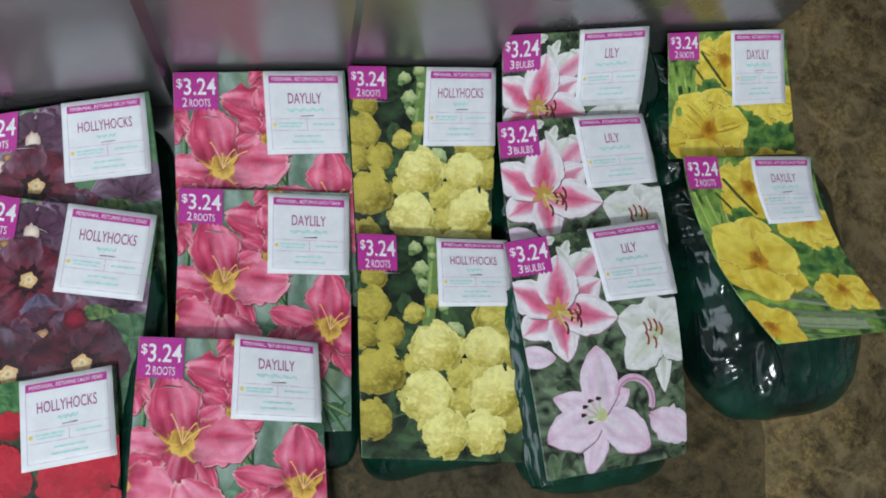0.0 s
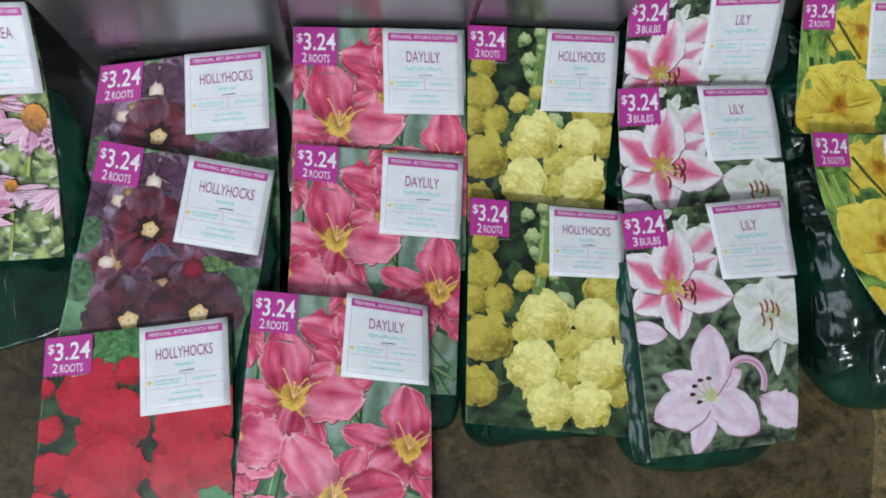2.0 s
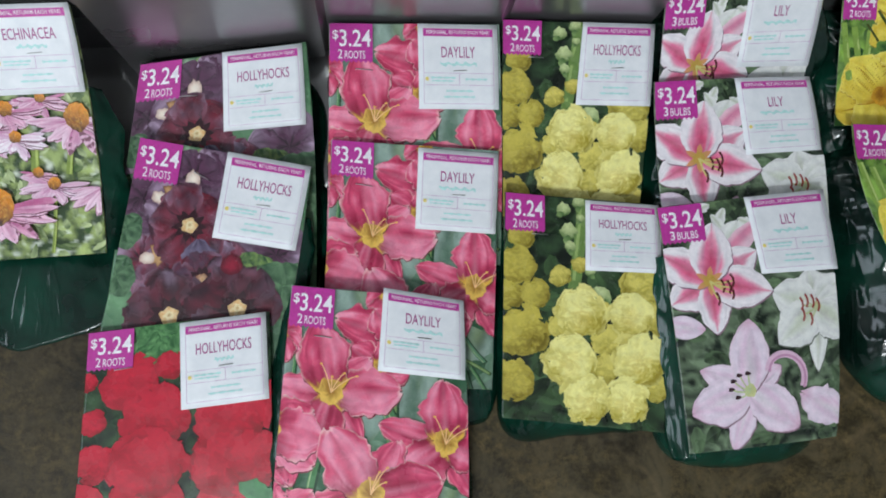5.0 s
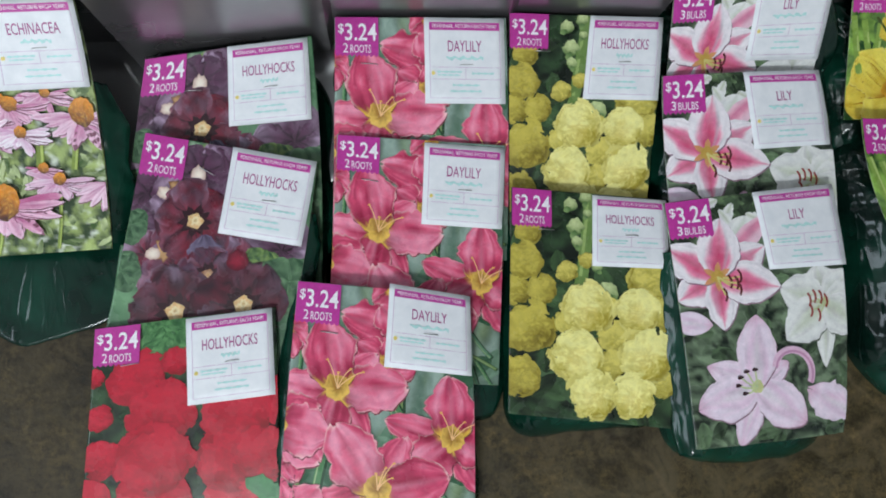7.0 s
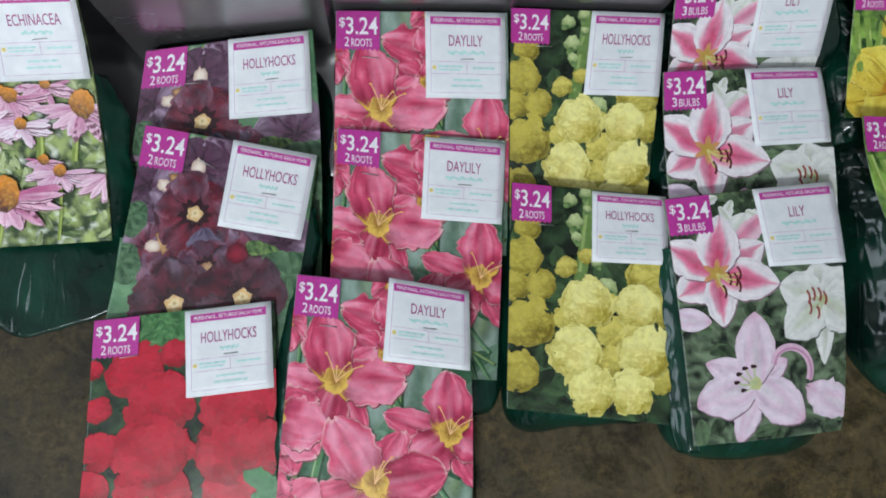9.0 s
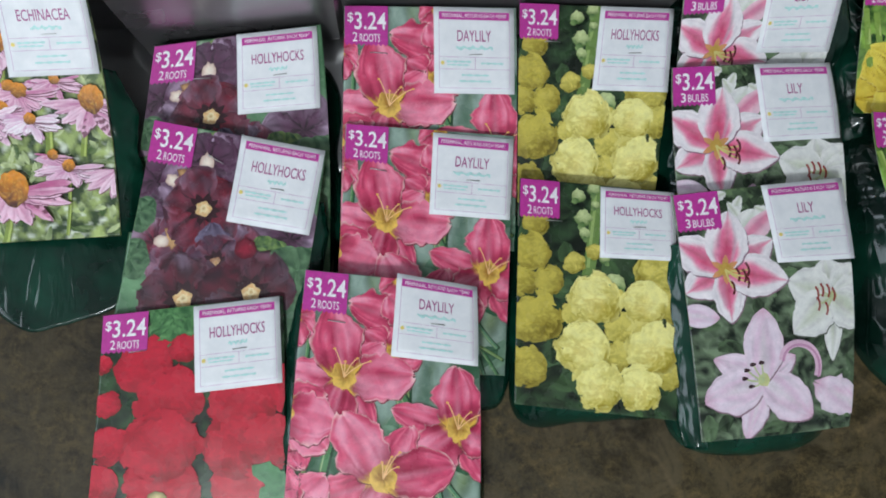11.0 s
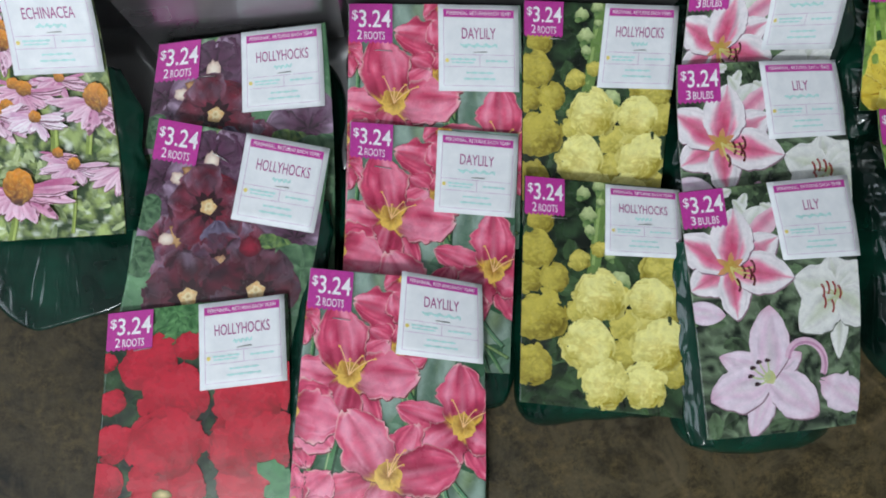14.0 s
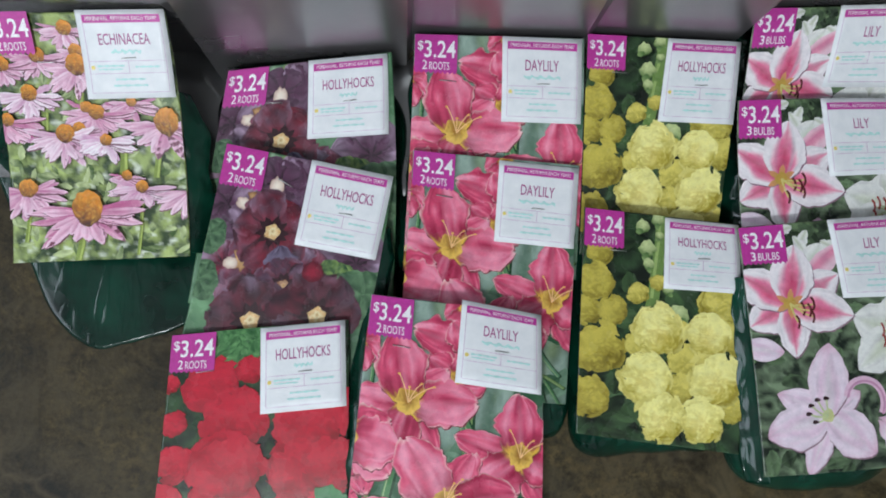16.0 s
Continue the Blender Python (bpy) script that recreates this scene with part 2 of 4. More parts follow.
def black_sheet():
    cab = tagged(new("plastic_sheet"), "glossy black plastic sheet standing on edge behind the packets", "plastic sheet")
    xs = [q[0] for q in BUCKLES]
    ys = [q[1] for q in BUCKLES]
    verts, faces = [], []
    line = [(x, float(np.interp(x, xs, ys))) for x in np.unique(np.concatenate([np.linspace(-0.9, 0.44, 135), xs]))]
    for x, y in line:
        for z in (0.0, 0.08, 0.16, 0.24):
            verts.append((x, y + 0.02 * z, z))
    n = len(line)
    faces = [(i * 4 + k, (i + 1) * 4 + k, (i + 1) * 4 + k + 1, i * 4 + k + 1) for i in range(n - 1) for k in range(3)]
    m = len(verts)
    verts += [(x, y + 0.005, z) for x, y, z in verts]
    faces += [tuple(reversed([i + m for i in f])) for f in faces]
    ring = [i * 4 for i in range(n)] + [(n - 1) * 4 + k for k in (1, 2, 3)] + [i * 4 + 3 for i in range(n - 2, -1, -1)] + [2, 1]
    faces += [(b, a, a + m, b + m) for a, b in zip(ring, ring[1:] + ring[:1])]
    obj("sheet", verts, faces, BLACK, cab, smooth=False)
    # a thin black strip added over the floor, standing in for shade under the packets
    pts, cells = [], []
    run = np.linspace(-0.52, 0.335, 58)
    for x in run:
        back = float(np.interp(x, xs, ys)) + 0.002
        front = 0.085 + 0.018 * noise.noise(Vector((x * 9, 3, 0))) + 0.25 * max(0.0, -0.36 - x)
        for k in range(6):
            y = back + (front - back) * k / 5
            pts.append((x, y, 0.002 + 0.0015 * (1 + noise.noise(Vector((x * 25, y * 25, 5))))))
    cells = [(i * 6 + k, i * 6 + k + 1, (i + 1) * 6 + k + 1, (i + 1) * 6 + k) for i in range(57) for k in range(5)]
    o = len(pts)
    pts += [(x, y, 0.0) for x, y, z in pts]
    edge = [i * 6 for i in range(58)] + [57 * 6 + k for k in range(1, 6)] + [i * 6 + 5 for i in range(56, -1, -1)] + [4, 3, 2, 1]
    cells += [(a, b, b + o, a + o) for a, b in zip(edge, edge[1:] + edge[:1])]
    obj("floor_shade_strip", pts, cells, BLACK, cab)
    box_mesh("backing_board", (-0.90, 0.285, 0.0), (0.435, 0.30, 0.24), BLACK, cab, 0.003)


black_sheet()


# ---- bent cards ----
class Bent:
    """A card bent in its length: six points, two at the top, two half way and two at the bottom. u runs across from 0 to 1,
    v down from 0 in card widths; h is the height over the card."""

    def __init__(self, tl, tr, ml, mr, bl, br, curl=0.0, corner=0.0):
        self.corner = corner
        self.p = [np.array(q, float) for q in (tl, tr, ml, mr, bl, br)]
        wide = (np.linalg.norm(self.p[0] - self.p[1]) + np.linalg.norm(self.p[2] - self.p[3])) / 2
        self.curl, self.wide = curl, wide
        middle = [(self.p[k] + self.p[k + 1]) / 2 for k in (0, 2, 4)]
        self.steps = np.linspace(0, 1, 41)
        line = np.array([(1 - q) * (1 - 2 * q) * middle[0] + 4 * q * (1 - q) * middle[1] + q * (2 * q - 1) * middle[2] for q in self.steps])
        self.run = np.concatenate(([0], np.cumsum(np.linalg.norm(np.diff(line, axis=0), axis=1)))) / wide
        self.long = self.run[-1]

    def at(self, u, v, h=0.0):
        if v < 0:
            top = self.at(u, 0, h)
            return top + (self.at(u, 0.03, h) - top) * v / 0.03
        s = float(np.interp(v, self.run, self.steps))
        a, b, c = (1 - s) * (1 - 2 * s), 4 * s * (1 - s), s * (2 * s - 1)
        left = a * self.p[0] + b * self.p[2] + c * self.p[4]
        right = a * self.p[1] + b * self.p[3] + c * self.p[5]
        past = max(0.0, v - self.long) / self.long
        left = left + past * (3 * self.p[4] - 4 * self.p[2] + self.p[0])
        right = right + past * (3 * self.p[5] - 4 * self.p[3] + self.p[1])
        q = left + (right - left) * u
        low = q[2] + self.curl * (4 * u * (1 - u) - 0.5)
        # a long edge that rolls down towards the foot of the card
        low -= self.corner * self.wide * max(0.0, 0.07 - max(u, -0.02)) * min(1.0, max(0.0, (v - 1.0) / 0.2))
        q[2] = max(low, 0.012) + h
        return q


def noise2(x, y, seed=0.0, octaves=3):
    return noise.fractal(Vector((x, y, seed)), 1.0, 2.0, octaves)


def mix3(a, b, t):
    t = min(1.0, max(0.0, t))
    return (a[0] + (b[0] - a[0]) * t, a[1] + (b[1] - a[1]) * t, a[2] + (b[2] - a[2]) * t)


def rgb(r, g, b):
    return lin((r, g, b))


class Art:
    """Printed shapes of one card in card coordinates; every shape lies a hair above the one before."""

    def __init__(self, long):
        self.long, self.shapes, self.h, self.step = long, [], 0.00010, 0.000004

    def begin(self, name):
        self.shapes.append((name, [], [], []))
        self.h += 0.000015

    def add(self, pts, faces, cols):
        _, vs, fs, cs = self.shapes[-1]
        o = len(vs)
        h = self.h = self.h + self.step
        vs += [(min(1, max(0, x)), min(self.long, max(0, y)), h) for x, y in pts]
        fs += [tuple(i + o for i in f) for f in faces]
        cs += cols

    def petal(self, c, ang, length, width, col, peak=1.2, full=0.7, ruffle=0.0, bend=0.0, squash=1.0, start=0.0, ns=12, nt=7, seed=0.0, stub=0.10):
        ca, sa = math.cos(radians(ang)), -math.sin(radians(ang))
        pts, cols = [], []
        for i in range(ns):
            s = i / (ns - 1)
            hw = width * (stub * (1 - s) + max(0.0, math.sin(math.pi * min(1, s * 0.985 + 0.01) ** peak)) ** full)
            for j in range(nt):
                k = 2 * j / (nt - 1) - 1
                t = math.copysign(abs(k) ** 0.75, k)
                frill = ruffle * abs(t) ** 3 * noise2(s * 16, t * 2, seed + 6.1, 2)
                ruf = 1 + ruffle * abs(t) * noise2(s * 6, t * 2, seed + 3.1, 2) * 1.8 + 0.8 * frill
                along = length * (start + (1 - start) * s) * (1 + ruffle * 0.5 * noise2(t * 2.5, s, seed + 9, 2))
                side = hw * t * ruf + bend * s * s
                x, y = along * ca - side * sa, (along * sa + side * ca) * squash
                pts.append((c[0] + x, c[1] + y))
                cols.append(col(s, t, seed))
        self.add(pts, grid_faces(nt, ns), cols)

    def blob(self, c, rx, ry, col, rough=0.05, n=22, rings=5, seed=0.0):
        pts, cols = [], []
        for r in range(rings):
            f = r / (rings - 1)
            for i in range(n):
                a = 2 * math.pi * i / n
                k = f * (1 + rough * 2 * noise2(math.cos(a) * 2.2, math.sin(a) * 2.2, seed, 3))
                pts.append((c[0] + rx * k * math.cos(a), c[1] + ry * k * math.sin(a)))
                cols.append(col(f, a, seed))
        self.add(pts, grid_faces(n, rings, True), cols)

    def strip(self, points, width, col):
        pts, cols = [], []
        for i, (x, y) in enumerate(points):
            a, b = points[max(0, i - 1)], points[min(len(points) - 1, i + 1)]
            dx, dy = b[0] - a[0], b[1] - a[1]
            d = math.hypot(dx, dy) or 1
            for s in (-1, 1):
                pts.append((x - s * dy / d * width / 2, y + s * dx / d * width / 2))
                cols.append(col)
        self.add(pts, grid_faces(2, len(points)), cols)


# ---- printed flowers ----
def daylily_colour(s, t, seed):
    deep, mid, light, rim, gold = rgb(170, 34, 74), rgb(226, 82, 120), rgb(250, 158, 184), rgb(252, 218, 212), rgb(232, 186, 72)
    a = abs(t)
    lobe = 1 - ((a - 0.5) / 0.5) ** 2
    streak = noise2(t * 9, s * 1.3, seed, 3)
    fold = noise2(t * 1.6, s * 2.6, seed + 20, 2)
    lit = -0.10 + 0.55 * lobe * (0.35 + s) + 0.75 * fold + 0.46 * streak + 0.22 * math.sin(seed * 12.9) + 0.14 * (t > 0)
    c = mix3(deep, mid, lit * 1.5 + 0.5)
    c = mix3(c, light, lit * 1.2 - 0.32)
    c = mix3(c, rgb(126, 14, 46), max(0, 0.48 - s) * 1.7 * (0.5 + a) + 0.35 * max(0, abs(noise2(t * 14, s * 0.8, seed + 7, 2)) - 0.25))
    c = mix3(c, light, 0.55 * max(0, 1 - a * 14) * (1 - s * 0.7))
    c = mix3(c, rim, max(0, a - 0.955) * 15 * min(1, s * 3) * (0.7 + 0.8 * noise2(s * 9, t, seed + 2)) + max(0, s - 0.965) * 16)
    return mix3(gold, c, (s - 0.07 + 0.08 * noise2(t * 6, 0, seed)) / 0.11)


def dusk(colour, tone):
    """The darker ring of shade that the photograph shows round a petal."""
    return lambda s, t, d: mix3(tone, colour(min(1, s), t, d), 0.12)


def daylily(art, c, r, petals, seed=0.0, colour=daylily_colour, throat=(rgb(238, 194, 92), rgb(164, 112, 42)), stamens=True):
    art.begin("printed_flower")
    art.step = 0.000006
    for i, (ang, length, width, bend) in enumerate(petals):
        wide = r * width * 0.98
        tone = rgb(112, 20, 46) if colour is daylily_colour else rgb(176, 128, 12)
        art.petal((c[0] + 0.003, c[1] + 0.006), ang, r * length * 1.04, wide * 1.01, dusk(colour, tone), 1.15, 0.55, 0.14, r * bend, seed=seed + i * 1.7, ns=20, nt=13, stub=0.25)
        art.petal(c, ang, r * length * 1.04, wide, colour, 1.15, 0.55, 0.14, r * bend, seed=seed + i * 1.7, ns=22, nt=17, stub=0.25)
    art.blob((c[0], c[1] - r * 0.02), r * 0.19, r * 0.21, lambda f, a, s: mix3(throat[1], throat[0], f * 1.3 - 0.25 + 0.5 * math.sin(a) * f + 0.5 * noise2(a * 2, f * 3, s)), 0.16, 26, 6, seed=seed)
    art.step = 0.000004
    if stamens:
        for k in range(4):
            a = radians(50 + 17 * k + 9 * math.sin(seed + k))
            tip = r * (0.30 + 0.11 * ((k * 2 + int(seed)) % 3))
            bow = 0.16 * r * math.cos(a)
            pts = [(c[0] + math.cos(a) * tip * f * 0.7 + bow * f * f, c[1] - math.sin(a) * tip * f + 0.05 * r * f ** 4) for f in (0, 0.2, 0.4, 0.6, 0.8, 0.92, 1)]
            art.strip(pts, 0.0055, rgb(248, 198, 140))
            art.blob(pts[-1], 0.009, 0.006, lambda f, a, s: rgb(240, 186, 96), 0.2, 8, 3)


def art_daylily(art):
    undergrowth(art, 11, 22, rgb(44, 90, 60), rgb(132, 166, 140), 0.26)
    six = [(182, 0.92, 0.24, 0.06), (304, 0.86, 0.19, 0), (48, 0.80, 0.24, 0.05), (258, 0.96, 0.29, 0), (4, 1.04, 0.35, -0.06), (104, 1.08, 0.38, 0.03)]
    blade = ((0.05, 0.35, -0.02, 0.75, 0.02), (0.09, 0.40, 0.05, 0.72, 0.012), (0.34, 0.95, 0.27, 1.5, 0.045), (0.20, 0.95, 0.2, 1.5, 0.05), (0.62, 0.50, 0.60, 1.0, 0.07), (0.56, 0.52, 0.58, 0.95, 0.05), (0.72, 1.1, 0.98, 1.5, 0.022), (0.7, 1.2, 1.0, 1.32, 0.022), (0.70, 1.0, 0.98, 1.25, 0.03), (0.55, 0.62, 0.70, 0.75, 0.05), (0.11, 1.0, 0.13, 1.45, 0.03), (0.80, 1.1, 0.86, 1.5, 0.03))
    for n, (x, y, x2, y2, w) in enumerate(blade):
        art.begin("printed_stem")
        line = [(x + (x2 - x) * f + 0.03 * math.sin(3 * f + n), y + (y2 - y) * f) for f in (0, 0.2, 0.4, 0.6, 0.8, 1)]
        art.strip([(p + 0.008, q + 0.004) for p, q in line], w, rgb(34, 70, 44))
        art.strip(line, w * 0.8, (rgb(84, 138, 88), rgb(124, 156, 92), rgb(98, 146, 110))[n % 3])
        art.strip([(p - w * 0.2, q) for p, q in line], w * 0.15, rgb(164, 190, 140))
    daylily(art, (0.56, 0.02), 0.22, [(120, 0.8, 0.3, 0), (200, 0.6, 0.34, 0), (245, 0.8, 0.3, 0)], 21.0, stamens=False)
    daylily(art, (0.60, 0.24), 0.30, [(205, 0.9, 0.30, 0), (170, 1.08, 0.36, 0.05), (130, 0.6, 0.3, 0), (30, 0.9, 0.3, 0)], 3.0, stamens=False)
    daylily(art, (0.52, 0.42), 0.2, [(150, 0.95, 0.45, 0), (60, 0.8, 0.4, 0), (0, 0.8, 0.4, 0), (215, 0.7, 0.4, 0)], 13.0, stamens=False)
    daylily(art, (-0.04, 0.28), 0.17, [(20, 0.7, 0.4, 0), (330, 0.85, 0.34, 0), (290, 0.9, 0.34, 0)], 31.0, stamens=False)
    daylily(art, (0.262, 0.575), 0.345, six, 5.0)
    daylily(art, (-0.05, 0.80), 0.30, [(60, 0.6, 0.3, 0), (295, 1.0, 0.28, 0), (325, 0.95, 0.34, 0), (25, 0.80, 0.40, 0), (355, 0.92, 0.42, 0)], 8.4, stamens=False)
    daylily(art, (0.878, 0.80), 0.33, [(172, 1.06, 0.24, 0.10), (300, 0.92, 0.22, 0), (20, 0.8, 0.3, 0), (225, 1.0, 0.36, 0.05), (345, 0.6, 0.34, 0), (92, 1.02, 0.37, 0)], 11.0)
    daylily(art, (0.495, 1.10), 0.36, [(208, 0.9, 0.28, 0.1), (318, 0.80, 0.22, 0), (66, 0.86, 0.24, 0), (262, 1.0, 0.32, 0), (12, 1.0, 0.36, -0.06), (128, 1.10, 0.38, 0.05)], 15.0)
    daylily(art, (0.02, 1.32), 0.30, [(50, 0.9, 0.34, 0), (100, 0.8, 0.3, 0), (0, 0.9, 0.3, 0), (320, 0.8, 0.3, 0)], 25.0, stamens=False)
    daylily(art, (0.52, 1.52), 0.26, [(150, 0.9, 0.34, 0), (90, 0.9, 0.36, 0), (30, 0.9, 0.3, 0)], 27.0, stamens=False)


def ground_daylily(u, v):
    a = 0.5 + 0.6 * noise2(u * 6, v * 2.6, 1.0, 4)
    c = mix3(rgb(40, 88, 56), rgb(158, 180, 168), a * 1.3 - 0.35 * v + 0.25)
    c = mix3(c, rgb(24, 58, 36), 0.8 * max(0, noise2(u * 9, v * 4, 3.0)))
    return mix3(c, rgb(150, 170, 92), 0.5 * max(0, noise2(u * 6, v * 3, 7.0)))


def pompon(art, c, r, dark, light, seed, name="printed_flower", warm=None):
    """A double bloom: a crinkled ball lit from above, with a frill of paler petal ends."""
    art.begin(name)
    art.step = 0.0000018
    rnd = random.Random(seed)
    warm = warm or dark
    shade = mix3(dark, rgb(44, 34, 10), 0.35)

    def tone(x, y, extra, paler=0.0):
        dx, dy = x / r, y / r
        q = dx * dx + dy * dy
        crinkle = abs(noise2(x * 17 + 2.2 * noise2(x * 9, y * 9, seed), y * 22, seed + 3, 3))
        k = 0.66 - 0.24 * dy - 0.10 * dx - 0.26 * q + 0.60 * (crinkle - 0.20) + 0.34 * noise2(x * 7, y * 7, seed + 8, 2) + extra
        base = mix3(mix3(shade, dark, k * 2.4), light, k * 1.75 - 0.32)
        base = mix3(base, warm, 0.6 * max(0, 0.5 - 1.2 * q - 0.6 * crinkle + 0.4 * dy))
        return mix3(base, light, paler)
    for k in range(17):
        a = 360 * (k + rnd.random() * 0.7) / 17
        o = (0.66 * r * math.cos(radians(a)), -0.66 * r * math.sin(radians(a)))

        def col(s, t, sd, o=o, a=a):
            return tone(o[0] * (1 + 0.5 * s), o[1] * (1 + 0.5 * s), -0.05 + 0.16 * math.sin(k * 7.0), max(0, s - 0.60) * 1.1)
        art.petal((c[0] + o[0], c[1] + o[1]), a + rnd.uniform(-25, 25), r * rnd.uniform(0.26, 0.54), r * rnd.uniform(0.18, 0.34), col, 1.7, 0.45, 0.45, 0, ns=9, nt=9, seed=rnd.random() * 50, stub=0.5)
    art.blob(c, r * 0.90, r * 0.86, lambda f, a, s: tone(0.9 * r * f * math.cos(a), 0.86 * r * f * math.sin(a), 0.04), 0.16, 46, 13, seed)
    art.step = 0.000004


YD, YL, YW = rgb(194, 176, 62), rgb(250, 242, 156), rgb(206, 172, 62)


def art_yellow_hollyhock(art):
    undergrowth(art, 3, 46, rgb(24, 36, 24), rgb(84, 116, 72))
    art.begin("printed_stem")
    art.strip([(0.50, 0.0), (0.49, 0.15), (0.47, 0.3), (0.44, 0.52), (0.42, 0.62)], 0.075, rgb(112, 142, 76))
    art.strip([(0.485, 0.0), (0.475, 0.15), (0.455, 0.3), (0.43, 0.52)], 0.02, rgb(156, 180, 108))
    for i, (x, y, r) in enumerate(((0.375, 0.08, 0.045), (0.48, 0.13, 0.03), (0.405, 0.214, 0.052), (0.47, 0.03, 0.04), (0.41, 0.31, 0.035), (0.53, 0.28, 0.03), (0.53, 0.46, 0.035), (0.593, 0.607, 0.065))):
        art.begin("printed_bud")
        art.blob((x, y), r, r * 0.92, lambda f, a, s: mix3(rgb(208, 220, 158), rgb(86, 118, 60), f * (0.5 + 0.5 * math.sin(a)) + 0.3 * noise2(a * 2, f * 3, s) + 0.12), 0.16, 22, 7, seed=i * 3.3)
        art.petal((x, y + r * 0.5), 200 + 20 * i, r * 1.1, r * 0.4, lambda s, t, d: mix3(rgb(70, 104, 56), rgb(140, 168, 104), s), 1.1, 0.7, 0.2, seed=i)
    for i, (x, y, r) in enumerate(((0.035, 0.621, 0.085), (0.105, 0.248, 0.083), (0.086, 0.437, 0.108), (0.198, 0.613, 0.085), (0.12, 0.852, 0.150), (0.07, 1.146, 0.125))):
        pompon(art, (x, y), r, rgb(138, 122, 38), rgb(204, 188, 84), 40 + i)
    for i, (x, y, r) in enumerate(((0.347, 0.495, 0.062), (0.465, 0.42, 0.045), (0.871, 0.533, 0.135), (0.965, 0.724, 0.10), (0.634, 0.875, 0.09), (0.609, 1.051, 0.085), (0.939, 1.146, 0.075), (0.36, 0.80, 0.08), (0.60, 0.70, 0.06))):
        pompon(art, (x, y), r, rgb(152, 138, 42), rgb(222, 208, 106), 60 + i)
    for i, (x, y, r) in enumerate(((0.470, 0.709, 0.150), (0.778, 0.719, 0.132), (0.405, 1.005, 0.155), (0.826, 0.985, 0.158), (0.511, 1.235, 0.145), (0.756, 1.230, 0.126))):
        pompon(art, (x, y), r, YD, YL, 80 + i, warm=YW)


def ground_dark_green(u, v):
    a = 0.5 + 0.75 * noise2(u * 9, v * 9, 4.0, 5)
    b = 0.5 + 0.5 * noise2(u * 2.5, v * 2.5, 9.0, 3)
    return mix3(mix3(rgb(14, 24, 16), rgb(62, 92, 58), a * 1.2 - 0.25), rgb(98, 128, 88), max(0, b - 0.62) * 1.8)


def undergrowth(art, seed, count, dark, light, size=0.17):
    """Out-of-focus leaves behind the blooms."""
    rnd = random.Random(seed)
    art.begin("printed_foliage")
    for k in range(count):
        tone = rnd.random()

        def col(s, t, d, tone=tone):
            return mix3(dark, light, tone * 0.7 + 0.35 * noise2(t * 2, s * 2, d, 3) + 0.15 * s - 0.2 * (abs(t) < 0.2))
        art.petal((rnd.random(), rnd.uniform(0, art.long)), rnd.uniform(0, 360), size * rnd.uniform(0.6, 1.3), size * 0.30 * rnd.uniform(0.7, 1.3), col, 1.0, 0.7, 0.15, 0.02, seed=seed + k, ns=8, nt=7)


def art_red_hollyhock(art):
    undergrowth(art, 5, 34, rgb(18, 40, 24), rgb(62, 100, 62))
    rd, rl = rgb(158, 12, 34), rgb(202, 34, 58)
    art.begin("printed_foliage")
    for a, l, w in ((275, 0.26, 0.075), (230, 0.20, 0.06), (320, 0.22, 0.065), (20, 0.25, 0.09), (160, 0.14, 0.07)):
        art.petal((0.38, 0.03), a, l, w, lambda s, t, d: mix3(rgb(36, 88, 46), rgb(112, 166, 104), 0.45 + 0.9 * noise2(t * 4, s * 5, d, 4) - 0.25 * (abs(t) < 0.15)), 1.1, 0.7, 0.4, seed=a, ns=16, nt=11)
    for i, (x, y, r) in enumerate(((0.01, 0.30, 0.05), (0.053, 0.532, 0.069), (0.075, 0.764, 0.10), (0.03, 0.98, 0.11), (0.02, 1.22, 0.12), (0.455, 0.235, 0.075), (0.97, 0.45, 0.1))):
        pompon(art, (x, y), r, rd, rl, 120 + i)
    for i, (x, y, r) in enumerate(((0.247, 0.324, 0.155), (0.36, 1.0, 0.185), (0.80, 1.0, 0.20), (0.379, 0.514, 0.175), (0.775, 0.545, 0.195), (0.717, 0.776, 0.16), (0.90, 0.754, 0.145), (0.347, 0.781, 0.195), (0.26, 1.24, 0.19), (0.66, 1.27, 0.18), (0.95, 1.26, 0.15))):
        pompon(art, (x, y), r * 0.96, rd, rl, 140 + i)
    art.begin("printed_foliage")
    for a, l, w in ((150, 0.2, 0.06), (210, 0.16, 0.05), (270, 0.2, 0.06)):
        art.petal((1.0, 0.98), a, l, w, lambda s, t, d: mix3(rgb(40, 96, 60), rgb(96, 160, 104), 0.5 + 0.5 * noise2(t * 3, s * 4, d)), 1.1, 0.7, 0.3, seed=a)
    art.begin("printed_bud")
    art.blob((0.34, 1.05), 0.05, 0.03, lambda f, a, s: mix3(rgb(226, 206, 150), rgb(120, 110, 60), f), 0.1)


